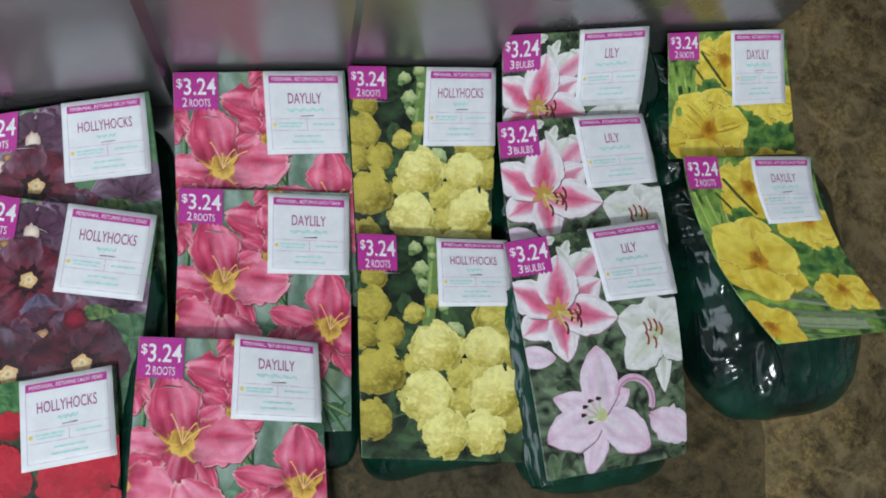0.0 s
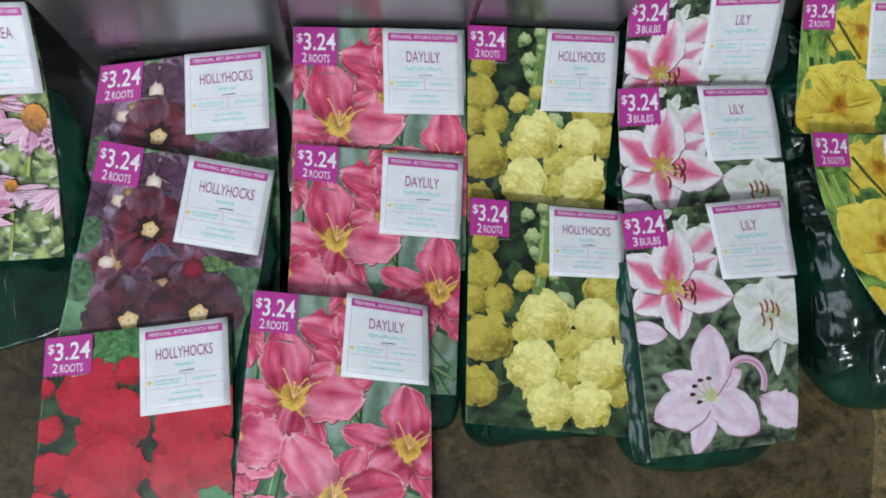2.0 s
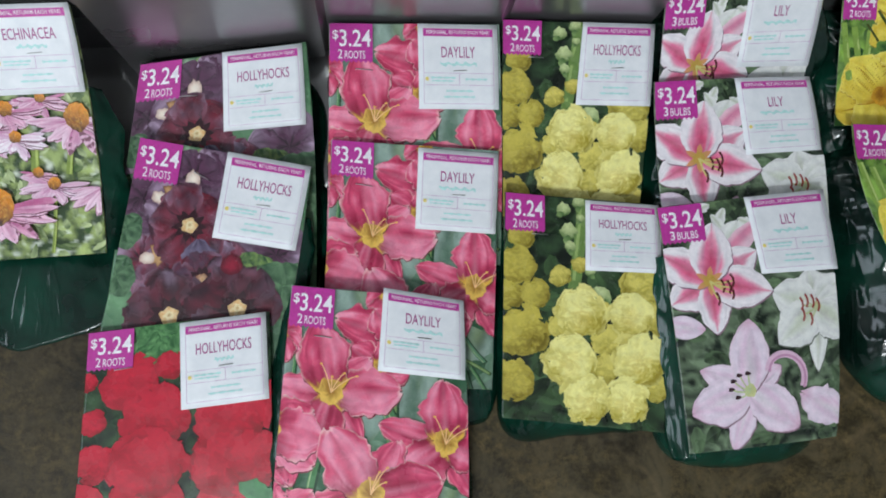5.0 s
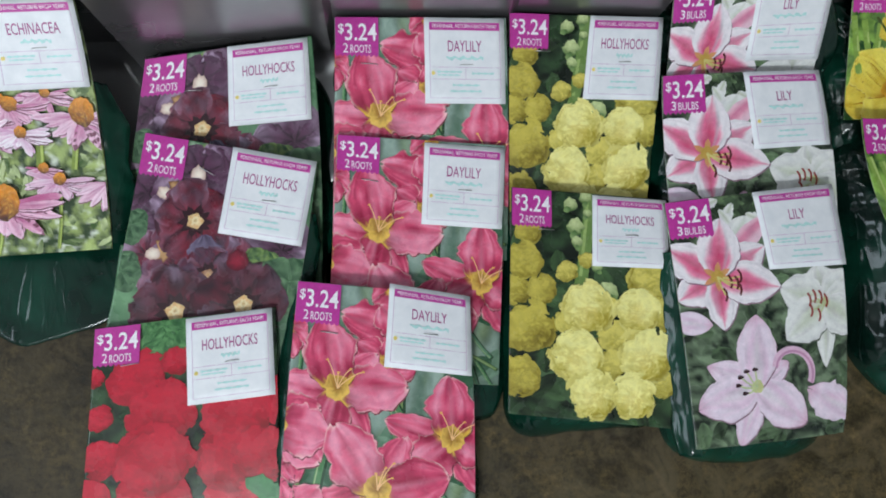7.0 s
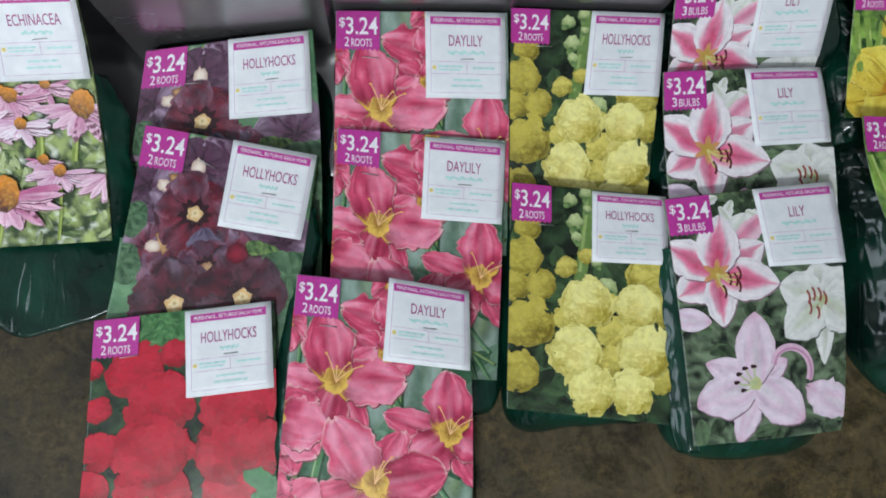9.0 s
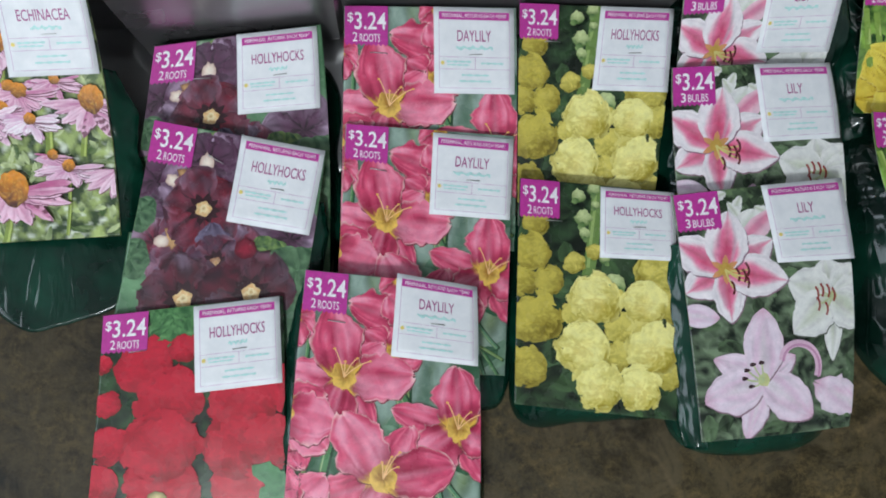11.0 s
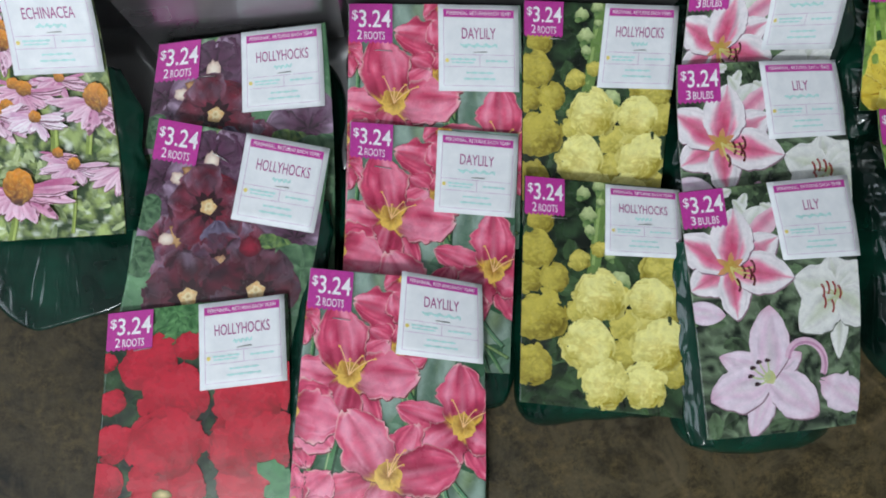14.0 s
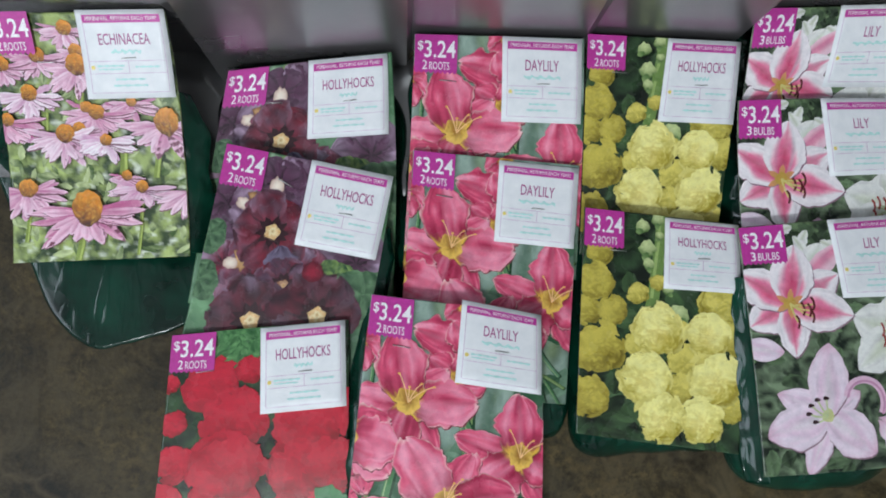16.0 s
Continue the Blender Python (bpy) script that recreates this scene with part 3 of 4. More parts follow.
# default dark and the sheen are paler than the ink, to carry glare haze
def dark_bloom(art, c, r, seed, eye=True, wine=rgb(112, 24, 46), sheen=1.0, dark=rgb(80, 52, 72), brown=False):
    """A single bloom of six broad near-black petals with a lilac sheen; the card's hazy glare is put into its inks."""
    art.begin("printed_flower")
    rnd = random.Random(seed)
    for k in range(6):
        shine = rnd.uniform(0.05, 1.0) * sheen

        def col(s, t, sd, shine=shine):
            vein = 0.5 + 0.5 * noise2(t * 9, s * 1.2, sd, 3)
            wave = noise2(t * 1.6, s * 2.2, sd + 9, 2)
            c1 = mix3(dark, wine, 0.9 - 0.6 * s + 0.9 * noise2(s * 2.5, t * 1.5, sd + 4))
            c1 = mix3(c1, rgb(32, 18, 26), max(0, 0.42 - vein) * 2.4 + max(0, abs(t) - 0.45) * max(0, 0.7 - s) * 2 + max(0, 0.3 - s) * 1.6)
            lit = max(0, s - 0.2) * (0.2 + vein) * shine * (0.55 + 1.3 * wave)
            c1 = mix3(c1, rgb(186, 160, 186), lit * 1.7)
            return mix3(c1, rgb(196, 172, 192), 0.55 * max(0, abs(t) - 0.93) * 14 * shine * min(1, s * 2) * vein)
        art.petal(c, 60 * k + rnd.uniform(-15, 15), r * rnd.uniform(0.88, 1.12), r * 0.52, col, 1.7, 0.5, 0.26, 0, ns=18, nt=19, seed=seed + k * 2.3)
    if eye:
        cream, tan = (rgb(206, 168, 132), rgb(150, 100, 76)) if brown else (rgb(246, 228, 182), rgb(222, 172, 108))
        for k in range(10):
            art.petal(c, 36 * k + rnd.uniform(0, 20), r * 0.44, r * 0.10, lambda s, t, sd: mix3(rgb(58, 10, 24), rgb(40, 14, 24), s), 0.9, 0.7, 0.2, ns=5, nt=4, seed=k)
        turned = rnd.uniform(0, 40)
        for k in range(5):
            art.petal(c, 72 * k + turned, r * 0.22, r * 0.10, lambda s, t, sd: mix3(cream, tan, 0.2 + 0.7 * s + 0.7 * noise2(s * 3, t * 2, sd)), 1.0, 0.6, 0.25, ns=7, nt=6, seed=k + seed, stub=0.4)
        art.blob((c[0], c[1] - r * 0.02), r * 0.08, r * 0.09, lambda f, a, s: mix3(rgb(190, 146, 84), cream, f * 1.2 + 0.4 * noise2(a, f * 2, s)), 0.22, 14, 4, seed)


def art_dark_hollyhock(art):
    art.begin("printed_bud")
    art.blob((0.285, 0.05), 0.055, 0.05, lambda f, a, s: mix3(rgb(168, 198, 164), rgb(74, 108, 74), f + 0.3 * math.sin(a)), 0.15)
    art.begin("printed_foliage")
    art.petal((0.32, 0.03), 0, 0.26, 0.05, lambda s, t, d: mix3(rgb(96, 130, 74), rgb(150, 176, 104), 0.5 + noise2(s * 4, t * 2, d)), 1.0, 0.7, 0.3)
    for i, (x, y, r, sheen, wine) in enumerate(((0.86, 0.56, 0.20, 1.6, 0), (0.52, 0.14, 0.21, 1.7, 0), (0.34, 0.17, 0.16, 0.4, 0), (0.07, 0.34, 0.22, 1.5, 0), (0.20, 0.52, 0.20, 1.1, 0), (0.12, 0.68, 0.17, 1.4, 1), (0.30, 0.74, 0.2, 1.0, 1), (0.56, 0.66, 0.17, 0.7, 1))):
        dark_bloom(art, (x, y), r, 10 + i, False, rgb(130, 38, 60) if wine else rgb(96, 56, 84), sheen)
    for i, (x, y) in enumerate(((0.335, 0.186), (0.165, 0.315), (0.165, 0.662))):
        art.begin("printed_bud")
        if i:
            art.blob((x + 0.055, y - 0.02), 0.048, 0.058, lambda f, a, s: mix3(rgb(222, 176, 118), rgb(112, 66, 50), f * f + 0.5 * noise2(a, f * 2, s)), 0.35, 18, 6, i)
        art.blob((x, y), 0.042, 0.035 if i else 0.05, lambda f, a, s: mix3(rgb(248, 234, 218), rgb(198, 164, 150), f * f), 0.14, 18, 5, i * 2)
    for n, (x, y, k) in enumerate(((0.76, 0.65, 0.75), (0.94, 0.74, 1.25), (0.02, 0.52, 0.7), (0.02, 0.78, 0.8))):
        art.begin("printed_foliage")
        hi = rgb(140, 168, 92) if n == 0 else rgb(112, 148, 108)
        for a, l in ((20, 0.15), (75, 0.12), (130, 0.15), (190, 0.13), (250, 0.16), (310, 0.13)):
            art.petal((x, y), a + n * 17, l * k, 0.075 * k, lambda s, t, d: mix3(rgb(40, 76, 50), hi, 0.45 + 0.8 * noise2(t * 2, s * 2, d, 4) - 0.3 * (abs(t) < 0.12)), 1.3, 0.6, 0.18, seed=a, ns=12, nt=9)
    dark_bloom(art, (0.360, 0.450), 0.215, 51, True, rgb(128, 24, 48), 0.40, rgb(66, 26, 42))
    art.begin("printed_petal")
    art.petal((0.42, 0.52), 285, 0.20, 0.10, lambda s, t, d: mix3(rgb(62, 46, 72), rgb(142, 132, 160), 0.2 + 0.9 * noise2(t * 3, s * 2, d, 3) + 0.4 * s), 1.4, 0.6, 0.25, seed=4, ns=14, nt=11)
    dark_bloom(art, (0.486, 0.75), 0.18, 49, True, rgb(110, 22, 44), 0.6, brown=True)
    dark_bloom(art, (0.348, 0.975), 0.25, 52, True, rgb(104, 24, 44), 0.30, rgb(54, 24, 36))
    dark_bloom(art, (0.708, 0.895), 0.25, 53, True, rgb(94, 24, 42), 0.25, rgb(50, 22, 34))
    dark_bloom(art, (0.58, 1.22), 0.22, 54, True, rgb(90, 24, 44), 0.5)
    art.begin("printed_bud")
    art.blob((0.634, 0.646), 0.062, 0.06, lambda f, a, s: mix3(rgb(160, 34, 60), rgb(92, 16, 36), f + 0.3 * noise2(a * 2, f * 3, s)), 0.12)


def ground_leaf(u, v):
    a = 0.5 + 0.7 * noise2(u * 4, v * 4, 14.0, 5)
    return mix3(rgb(38, 82, 54), rgb(116, 160, 118), a)


def lily_colour(kind):
    white, pink, hot = rgb(246, 238, 242), rgb(238, 128, 166), rgb(212, 52, 102)
    if kind == "pale":
        white, pink, hot = rgb(238, 220, 234), rgb(230, 198, 220), rgb(240, 228, 236)
    if kind == "white":
        white, pink, hot = rgb(238, 238, 234), rgb(226, 228, 220), rgb(210, 218, 192)

    def col(s, t, sd):
        half = 0.74 * max(0.02, 1 - s / 0.90) ** 0.70
        a = abs(t + 0.10 * noise2(s * 4, 0, sd))
        band = min(1.0, max(0.0, (half + 0.16 - a) / 0.22))
        c = mix3(white, pink, band)
        c = mix3(c, hot, min(1.0, max(0.0, (half * 0.75 - a) / 0.28)) * (1 - 0.35 * s))
        if kind == "pink":
            c = mix3(c, rgb(250, 196, 214), 0.35 * band * max(0, noise2(t * 9, s * 2, sd + 3, 3)) * 2)
        if kind == "pale":
            c = mix3(c, rgb(208, 124, 166), max(0, s - 0.80) * 2.4 + 0.5 * max(0, a - 0.82) + 0.2 * max(0, noise2(t * 4, s * 2, sd + 5)))
        c = mix3(c, rgb(176, 166, 176), 0.55 * max(0, noise2(t * 6, s * 1.2, sd, 3)) + 0.25 * max(0, 0.25 - s))
        return mix3(c, rgb(160, 150, 150), 0.35 * max(0, 1 - a * 16) * (1 - s))
    return col


def lily(art, c, r, kind, petals, seed, anther, tips):
    art.begin("printed_flower")
    art.step = 0.000006
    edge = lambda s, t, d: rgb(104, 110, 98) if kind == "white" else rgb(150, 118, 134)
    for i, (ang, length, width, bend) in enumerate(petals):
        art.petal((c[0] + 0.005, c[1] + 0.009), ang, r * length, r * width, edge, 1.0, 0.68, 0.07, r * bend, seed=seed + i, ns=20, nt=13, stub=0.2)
        art.petal(c, ang, r * length, r * width, lily_colour(kind), 1.0, 0.68, 0.07, r * bend, seed=seed + i, ns=22, nt=15, stub=0.2)
    art.step = 0.000004
    heart = rgb(196, 158, 74) if kind == "pink" else rgb(196, 198, 140)
    if kind == "pink":
        for ang, length, width, bend in petals:
            art.petal(c, ang, r * 0.24, r * 0.045, lambda s, t, d: mix3(rgb(186, 156, 66), rgb(226, 150, 116), s), 0.9, 0.7, 0.1, ns=7, nt=5)
    art.blob(c, r * 0.10, r * 0.10, lambda f, a, s: heart, 0.2, 12, 3)
    for dx, dy in tips:
        p = [(c[0] + r * dx * f, c[1] + r * dy * f + 0.03 * r * math.sin(3 * f)) for f in (0, 0.33, 0.66, 1)]
        art.strip(p, 0.010, rgb(212, 200, 124) if kind == "pink" else rgb(190, 200, 150))
        q = (c[0] + r * dx, c[1] + r * dy)
        if kind == "pale":
            art.blob(q, 0.020, 0.011, lambda f, a, s: anther, 0.2, 10, 3, dx)
        else:
            art.strip([(q[0] - 0.008, q[1] - 0.040), (q[0] + 0.006, q[1] - 0.016), (q[0] + 0.008, q[1] + 0.012), (q[0] - 0.002, q[1] + 0.036)], 0.013, anther)


def art_lily(art):
    undergrowth(art, 7, 70, rgb(30, 42, 30), rgb(118, 146, 106), 0.13)
    art.begin("printed_flower")
    for a, l, x, y in ((240, 0.16, 0.38, 0.05), (300, 0.15, 0.30, 0.08), (215, 0.14, 0.33, 0.17), (330, 0.12, 0.45, 0.12), (200, 0.10, 0.30, 0.02)):
        art.petal((x, y), a, l, 0.028, lily_colour("white"), 1.0, 0.7, 0.3, seed=a)
    art.begin("printed_bud")
    art.petal((0.36, 0.30), 62, 0.19, 0.065, lily_colour("white"), 1.0, 0.6, 0.1, seed=2, ns=12, nt=9, stub=0.4)
    art.petal((0.37, 0.31), 38, 0.28, 0.05, lambda s, t, d: mix3(rgb(246, 222, 232), rgb(222, 112, 152), 0.25 + 0.75 * max(0, 1 - abs(t + 0.2) * 1.4)), 0.9, 0.6, 0.05, seed=3, ns=12, nt=9, stub=0.4)
    lily(art, (0.866, 0.655), 0.27, "white", [(100, 0.8, 0.40, 0), (40, 0.9, 0.36, 0), (165, 1.05, 0.42, 0.1), (0, 1.0, 0.40, 0), (268, 1.36, 0.20, 0), (218, 1.20, 0.42, 0), (325, 1.0, 0.42, 0)], 3.0, rgb(150, 56, 50), ((-0.36, -0.06), (-0.24, -0.12), (-0.10, -0.10), (0.02, -0.02), (-0.16, 0.26), (-0.34, 0.16)))
    lily(art, (0.237, 0.470), 0.36, "pink", [(208, 0.74, 0.27, 0), (272, 0.84, 0.23, 0), (28, 0.92, 0.27, 0), (145, 0.94, 0.29, 0), (345, 1.02, 0.31, -0.03), (80, 0.95, 0.31, 0)], 1.0, rgb(92, 36, 34), ((0.36, 0.02), (0.34, 0.22), (0.10, 0.30), (0.20, 0.10), (0.30, 0.12)))
    art.begin("printed_petal")
    art.petal((-0.06, 0.71), 352, 0.24, 0.065, lily_colour("pale"), 1.0, 0.7, ns=14, nt=9)
    lily(art, (0.41, 1.105), 0.38, "pale", [(42, 0.62, 0.17, 0.1), (152, 0.84, 0.20, -0.05), (252, 0.92, 0.20, 0.05), (197, 1.0, 0.30, 0.02), (325, 1.0, 0.30, 0), (88, 1.06, 0.29, 0.03)], 6.0, rgb(58, 34, 40), ((-0.30, -0.04), (-0.26, -0.16), (-0.16, -0.24), (-0.02, -0.26), (-0.20, 0.08)))
    art.begin("printed_petal")
    curl = [(0.645 - 0.115 * math.cos(k * 0.21), 1.00 - 0.10 * math.sin(k * 0.21) + 0.06 * (k / 17) ** 2) for k in range(18)]
    art.strip(curl, 0.042, rgb(224, 186, 208))
    art.strip([(x + 0.006, y + 0.008) for x, y in curl], 0.014, rgb(198, 142, 176))
    art.petal((1.06, 1.31), 152, 0.36, 0.10, lily_colour("pale"), 1.2, 0.6, 0.25, ns=16, nt=11)


def ground_lily(u, v):
    a = 0.5 + 0.9 * noise2(u * 10 + 2 * noise2(u * 4, v * 4, 1.0), v * 12, 24.0, 5)
    c = mix3(rgb(20, 32, 24), rgb(122, 142, 112), a * 1.15 - 0.15)
    return mix3(c, rgb(150, 186, 120), max(0, 0.3 - v) * 1.6 * a)


def yellow_colour(s, t, seed):
    a = abs(t)
    lit = 0.40 + 0.30 * s + 0.55 * noise2(t * 2.0, s * 2.0, seed, 2) + 0.25 * noise2(t * 9, s * 1.4, seed + 3, 3) + 0.15 * math.sin(seed * 7)
    c = mix3(rgb(206, 166, 28), rgb(246, 226, 96), lit)
    c = mix3(c, rgb(252, 240, 150), 0.5 * max(0, a - 0.92) * 12)
    c = mix3(c, rgb(194, 146, 20), 0.4 * max(0, 1 - a * 8) * (1 - s))
    return mix3(rgb(176, 116, 22), c, s / 0.22)


def art_yellow_daylily(art):
    undergrowth(art, 9, 40, rgb(34, 72, 34), rgb(140, 178, 92), 0.16)
    for x, y, x2, y2, w in ((0.02, 0.25, 0.10, 0.75, 0.045), (0.1, 0.28, 0.16, 0.6, 0.045), (0.22, 0.3, 0.2, 0.55, 0.045), (0.30, 0.02, 0.24, 0.20, 0.05)):
        art.begin("printed_stem")
        art.strip([(x + (x2 - x) * f, y + (y2 - y) * f) for f in (0, 0.5, 1)], w, rgb(136, 166, 76))
        art.strip([(x + (x2 - x) * f + 0.012, y + (y2 - y) * f) for f in (0, 0.5, 1)], w * 0.3, rgb(178, 198, 116))
    # blurred grey-green blades across the foot of the card
    for k in range(16):
        f = random.Random(k + 70)
        x, y = f.uniform(-0.1, 0.4), f.uniform(0.92, 1.40)
        art.begin("printed_stem") if k % 4 == 0 else None
        art.strip([(x, y), (x + 0.35, y + 0.10), (x + 0.75, y + 0.16)], f.uniform(0.02, 0.05), mix3(rgb(84, 104, 72), rgb(150, 164, 128), f.random()))
    th = (rgb(214, 156, 40), rgb(150, 98, 22))
    wide = [(195, 1.0, 0.50, 0), (318, 0.98, 0.46, 0), (75, 1.0, 0.46, 0), (258, 0.96, 0.46, 0), (15, 0.94, 0.48, 0), (135, 1.0, 0.50, 0)]
    daylily(art, (0.46, 0.24), 0.27, [(150, 0.9, 0.4, 0), (60, 0.9, 0.4, 0), (212, 1.0, 0.36, 0), (278, 0.8, 0.36, 0)], 2.0, yellow_colour, th, False)
    daylily(art, (0.84, 0.50), 0.26, [(192, 1.0, 0.40, 0), (230, 0.9, 0.42, 0), (270, 0.9, 0.42, 0), (310, 0.9, 0.42, 0), (345, 0.9, 0.40, 0)], 4.0, yellow_colour, th, False)
    art.begin("printed_stem")
    art.strip([(0.27, 0.16), (0.36, 0.29), (0.46, 0.43)], 0.022, rgb(74, 84, 34))
    art.begin("printed_stem")
    art.strip([(0.19, 0.26), (0.23, 0.31), (0.28, 0.38)], 0.018, rgb(74, 84, 34))
    art.begin("printed_foliage")
    for x, y, r in ((0.64, 0.70, 0.11), (0.66, 0.84, 0.12), (0.86, 0.78, 0.10), (0.34, 0.43, 0.08)):
        art.blob((x, y), r, r * 0.8, lambda f, a, s: mix3(rgb(44, 88, 44), rgb(118, 160, 72), f * 0.7 + 0.7 * noise2(math.cos(a) * f * 2, math.sin(a) * f * 2, s, 3)), 0.25, 24, 7, x * 9)
    daylily(art, (0.31, 0.77), 0.325, wide, 6.0, yellow_colour, th, False)
    daylily(art, (0.80, 1.06), 0.23, [(170, 0.9, 0.34, 0), (215, 0.9, 0.36, 0), (120, 0.7, 0.3, 0), (20, 0.9, 0.36, 0), (300, 0.8, 0.34, 0)], 8.0, yellow_colour, th, False)
    daylily(art, (0.99, 1.12), 0.16, [(150, 0.9, 0.4, 0), (220, 0.9, 0.4, 0), (80, 0.8, 0.4, 0)], 9.5, yellow_colour, th, False)
    daylily(art, (0.06, 1.30), 0.26, [(170, 0.8, 0.4, 0), (90, 0.9, 0.4, 0), (30, 0.9, 0.35, 0), (320, 0.8, 0.4, 0)], 9.0, yellow_colour, th, False)


def ground_fresh(u, v):
    a = 0.5 + 0.9 * noise2(u * 8, v * 6, 34.0, 5)
    return mix3(rgb(34, 72, 26), rgb(150, 190, 86), a * 1.15 - 0.1)


def cone_flower(art, c, r, seed, tone=0.0, droop=0.62, spread=(168, 372), petals=15, cone=0.36):
    """A coneflower seen from the side: two rows of narrow notched petals under a bristly cone."""
    rnd = random.Random(seed)
    pale, deep = mix3(rgb(246, 204, 224), rgb(252, 244, 248), tone), mix3(rgb(190, 92, 140), rgb(214, 162, 196), tone)
    art.begin("printed_flower")
    for k in range(petals + 7):
        back = k < 7
        a = (rnd.uniform(150, 390) if back else spread[0] + (spread[1] - spread[0]) * (k - 7 + rnd.uniform(0, 0.8)) / petals)
        bright = rnd.uniform(-0.40, 0.30) - (0.45 if back else 0)
        length, wide, bend, low = r * rnd.uniform(0.8, 1.2), r * 0.105 * rnd.uniform(0.8, 1.2), r * rnd.uniform(-0.16, 0.16), droop * rnd.uniform(0.85, 1.25)

        def col(s, t, sd, bright=bright):
            c1 = mix3(deep, pale, 0.30 + bright + 0.6 * s + 0.6 * noise2(t * 4, s * 1.5, sd, 3))
            c1 = mix3(c1, deep, 0.5 * max(0, 1 - abs(t) * 4) + max(0, 0.25 - s))
            return mix3(c1, rgb(250, 232, 240), 0.5 * max(0, s - 0.9) * 8)
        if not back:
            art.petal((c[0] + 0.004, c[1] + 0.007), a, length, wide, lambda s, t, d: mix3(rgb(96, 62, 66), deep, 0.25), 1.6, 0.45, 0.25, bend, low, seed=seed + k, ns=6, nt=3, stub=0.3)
        art.petal(c, a, length, wide, col, 1.6, 0.45, 0.25, bend, low, seed=seed + k, ns=11, nt=7, stub=0.3)
    tall = 0.95 if r < 0.25 else 1.15

    def bristle(f, a, s):
        x, y = math.cos(a) * f, math.sin(a) * f
        base = mix3(rgb(226, 140, 36), rgb(84, 38, 26), 0.45 + 0.55 * y - 0.15 * x + 0.4 * noise2(x * 3, y * 3, s, 2))
        base = mix3(base, rgb(58, 22, 24), max(0, f * max(0, y) - 0.5) * 1.6)
        return mix3(base, rgb(240, 188, 78), max(0, noise2(x * 8, y * 8, s, 2)) * 0.9)
    art.blob((c[0], c[1] - r * cone * 0.35), r * cone * 0.95, r * cone * tall, bristle, 0.10, 30, 10, seed)


def art_echinacea(art):
    for k in range(150):
        f = random.Random(k)
        x, y = f.random(), 0.20 + 1.25 * f.random() ** 0.8
        art.begin("printed_foliage") if k % 30 == 0 else None
        tone = f.random()
        art.petal((x, y), f.uniform(0, 360), f.uniform(0.06, 0.13), f.uniform(0.010, 0.024), lambda s, t, d: mix3(rgb(62, 92, 36), rgb(206, 218, 160), tone * 0.8 + s * 0.4 - 0.15 + 0.5 * noise2(t, s * 2, d)), 1.0, 0.7, 0.2, seed=k, ns=6, nt=4)
    for x, y, y2, w in ((0.455, 0.34, 0.56, 0.05), (0.66, 0.74, 1.02, 0.045), (0.86, 0.72, 0.95, 0.035), (0.24, 0.55, 0.75, 0.03), (0.11, 1.02, 1.3, 0.025), (0.40, 1.24, 1.42, 0.04), (0.74, 1.1, 1.4, 0.02)):
        art.begin("printed_stem")
        art.strip([(x, y), (x - 0.01, (y + y2) / 2), (x - 0.03, y2)], w, rgb(132, 152, 66))
        art.strip([(x + w * 0.2, y), (x - 0.01 + w * 0.2, (y + y2) / 2), (x - 0.03 + w * 0.2, y2)], w * 0.3, rgb(178, 194, 100))
    blooms = ((0.426, 0.10, 0.15, 0.35, 0.30), (0.463, 0.225, 0.13, 0.3, 0.32), (0.243, 0.245, 0.17, 0.30, 0.27), (0.040, 0.29, 0.16, 0.30, 0.29), (0.455, 0.31, 0.19, 0.25, 0.34), (0.165, 0.455, 0.18, 0.75, 0.28), (0.475, 0.545, 0.12, 0.2, 0.32), (0.73, 0.52, 0.14, 0.2, 0.22), (0.527, 0.575, 0.19, 0.15, 0.25), (0.421, 0.665, 0.11, 0.3, 0.36), (0.026, 0.60, 0.20, 0.05, 0.20), (0.339, 0.695, 0.21, 0.55, 0.27), (0.565, 0.735, 0.16, 0.95, 0.23), (0.920, 0.655, 0.25, 0.30, 0.29), (0.668, 0.945, 0.09, 0.1, 0.36), (0.749, 1.015, 0.17, 0.60, 0.23), (1.02, 1.05, 0.20, 0.3, 0.05), (0.109, 1.005, 0.21, 0.25, 0.27), (0.437, 1.145, 0.30, 0.0, 0.30))
    for i, (x, y, r, tone, cone) in enumerate(blooms):
        cone_flower(art, (x, y), r, 200 + i, tone, 0.62, cone=cone)


def ground_meadow(u, v):
    a = 0.5 + 0.9 * noise2(u * 12, v * 10, 44.0, 5)
    b = 0.5 + 0.6 * noise2(u * 3, v * 3, 48.0, 2)
    c = mix3(rgb(40, 64, 28), rgb(178, 196, 116), a * 1.5 - 0.35)
    c = mix3(c, rgb(232, 238, 220), 1.2 * max(0, noise2(u * 16, v * 22, 58.0, 2) - 0.16) * (0.4 + v))
    return mix3(c, rgb(50, 74, 36), 0.7 * max(0, b - 0.5) * 1.5)


# ---- packets ----
PAINTED = {}
WIDE = {"LILY": 0.20, "DAYLILY": 0.42, "ECHINACEA": 0.58, "HOLLYHOCKS": 0.64}


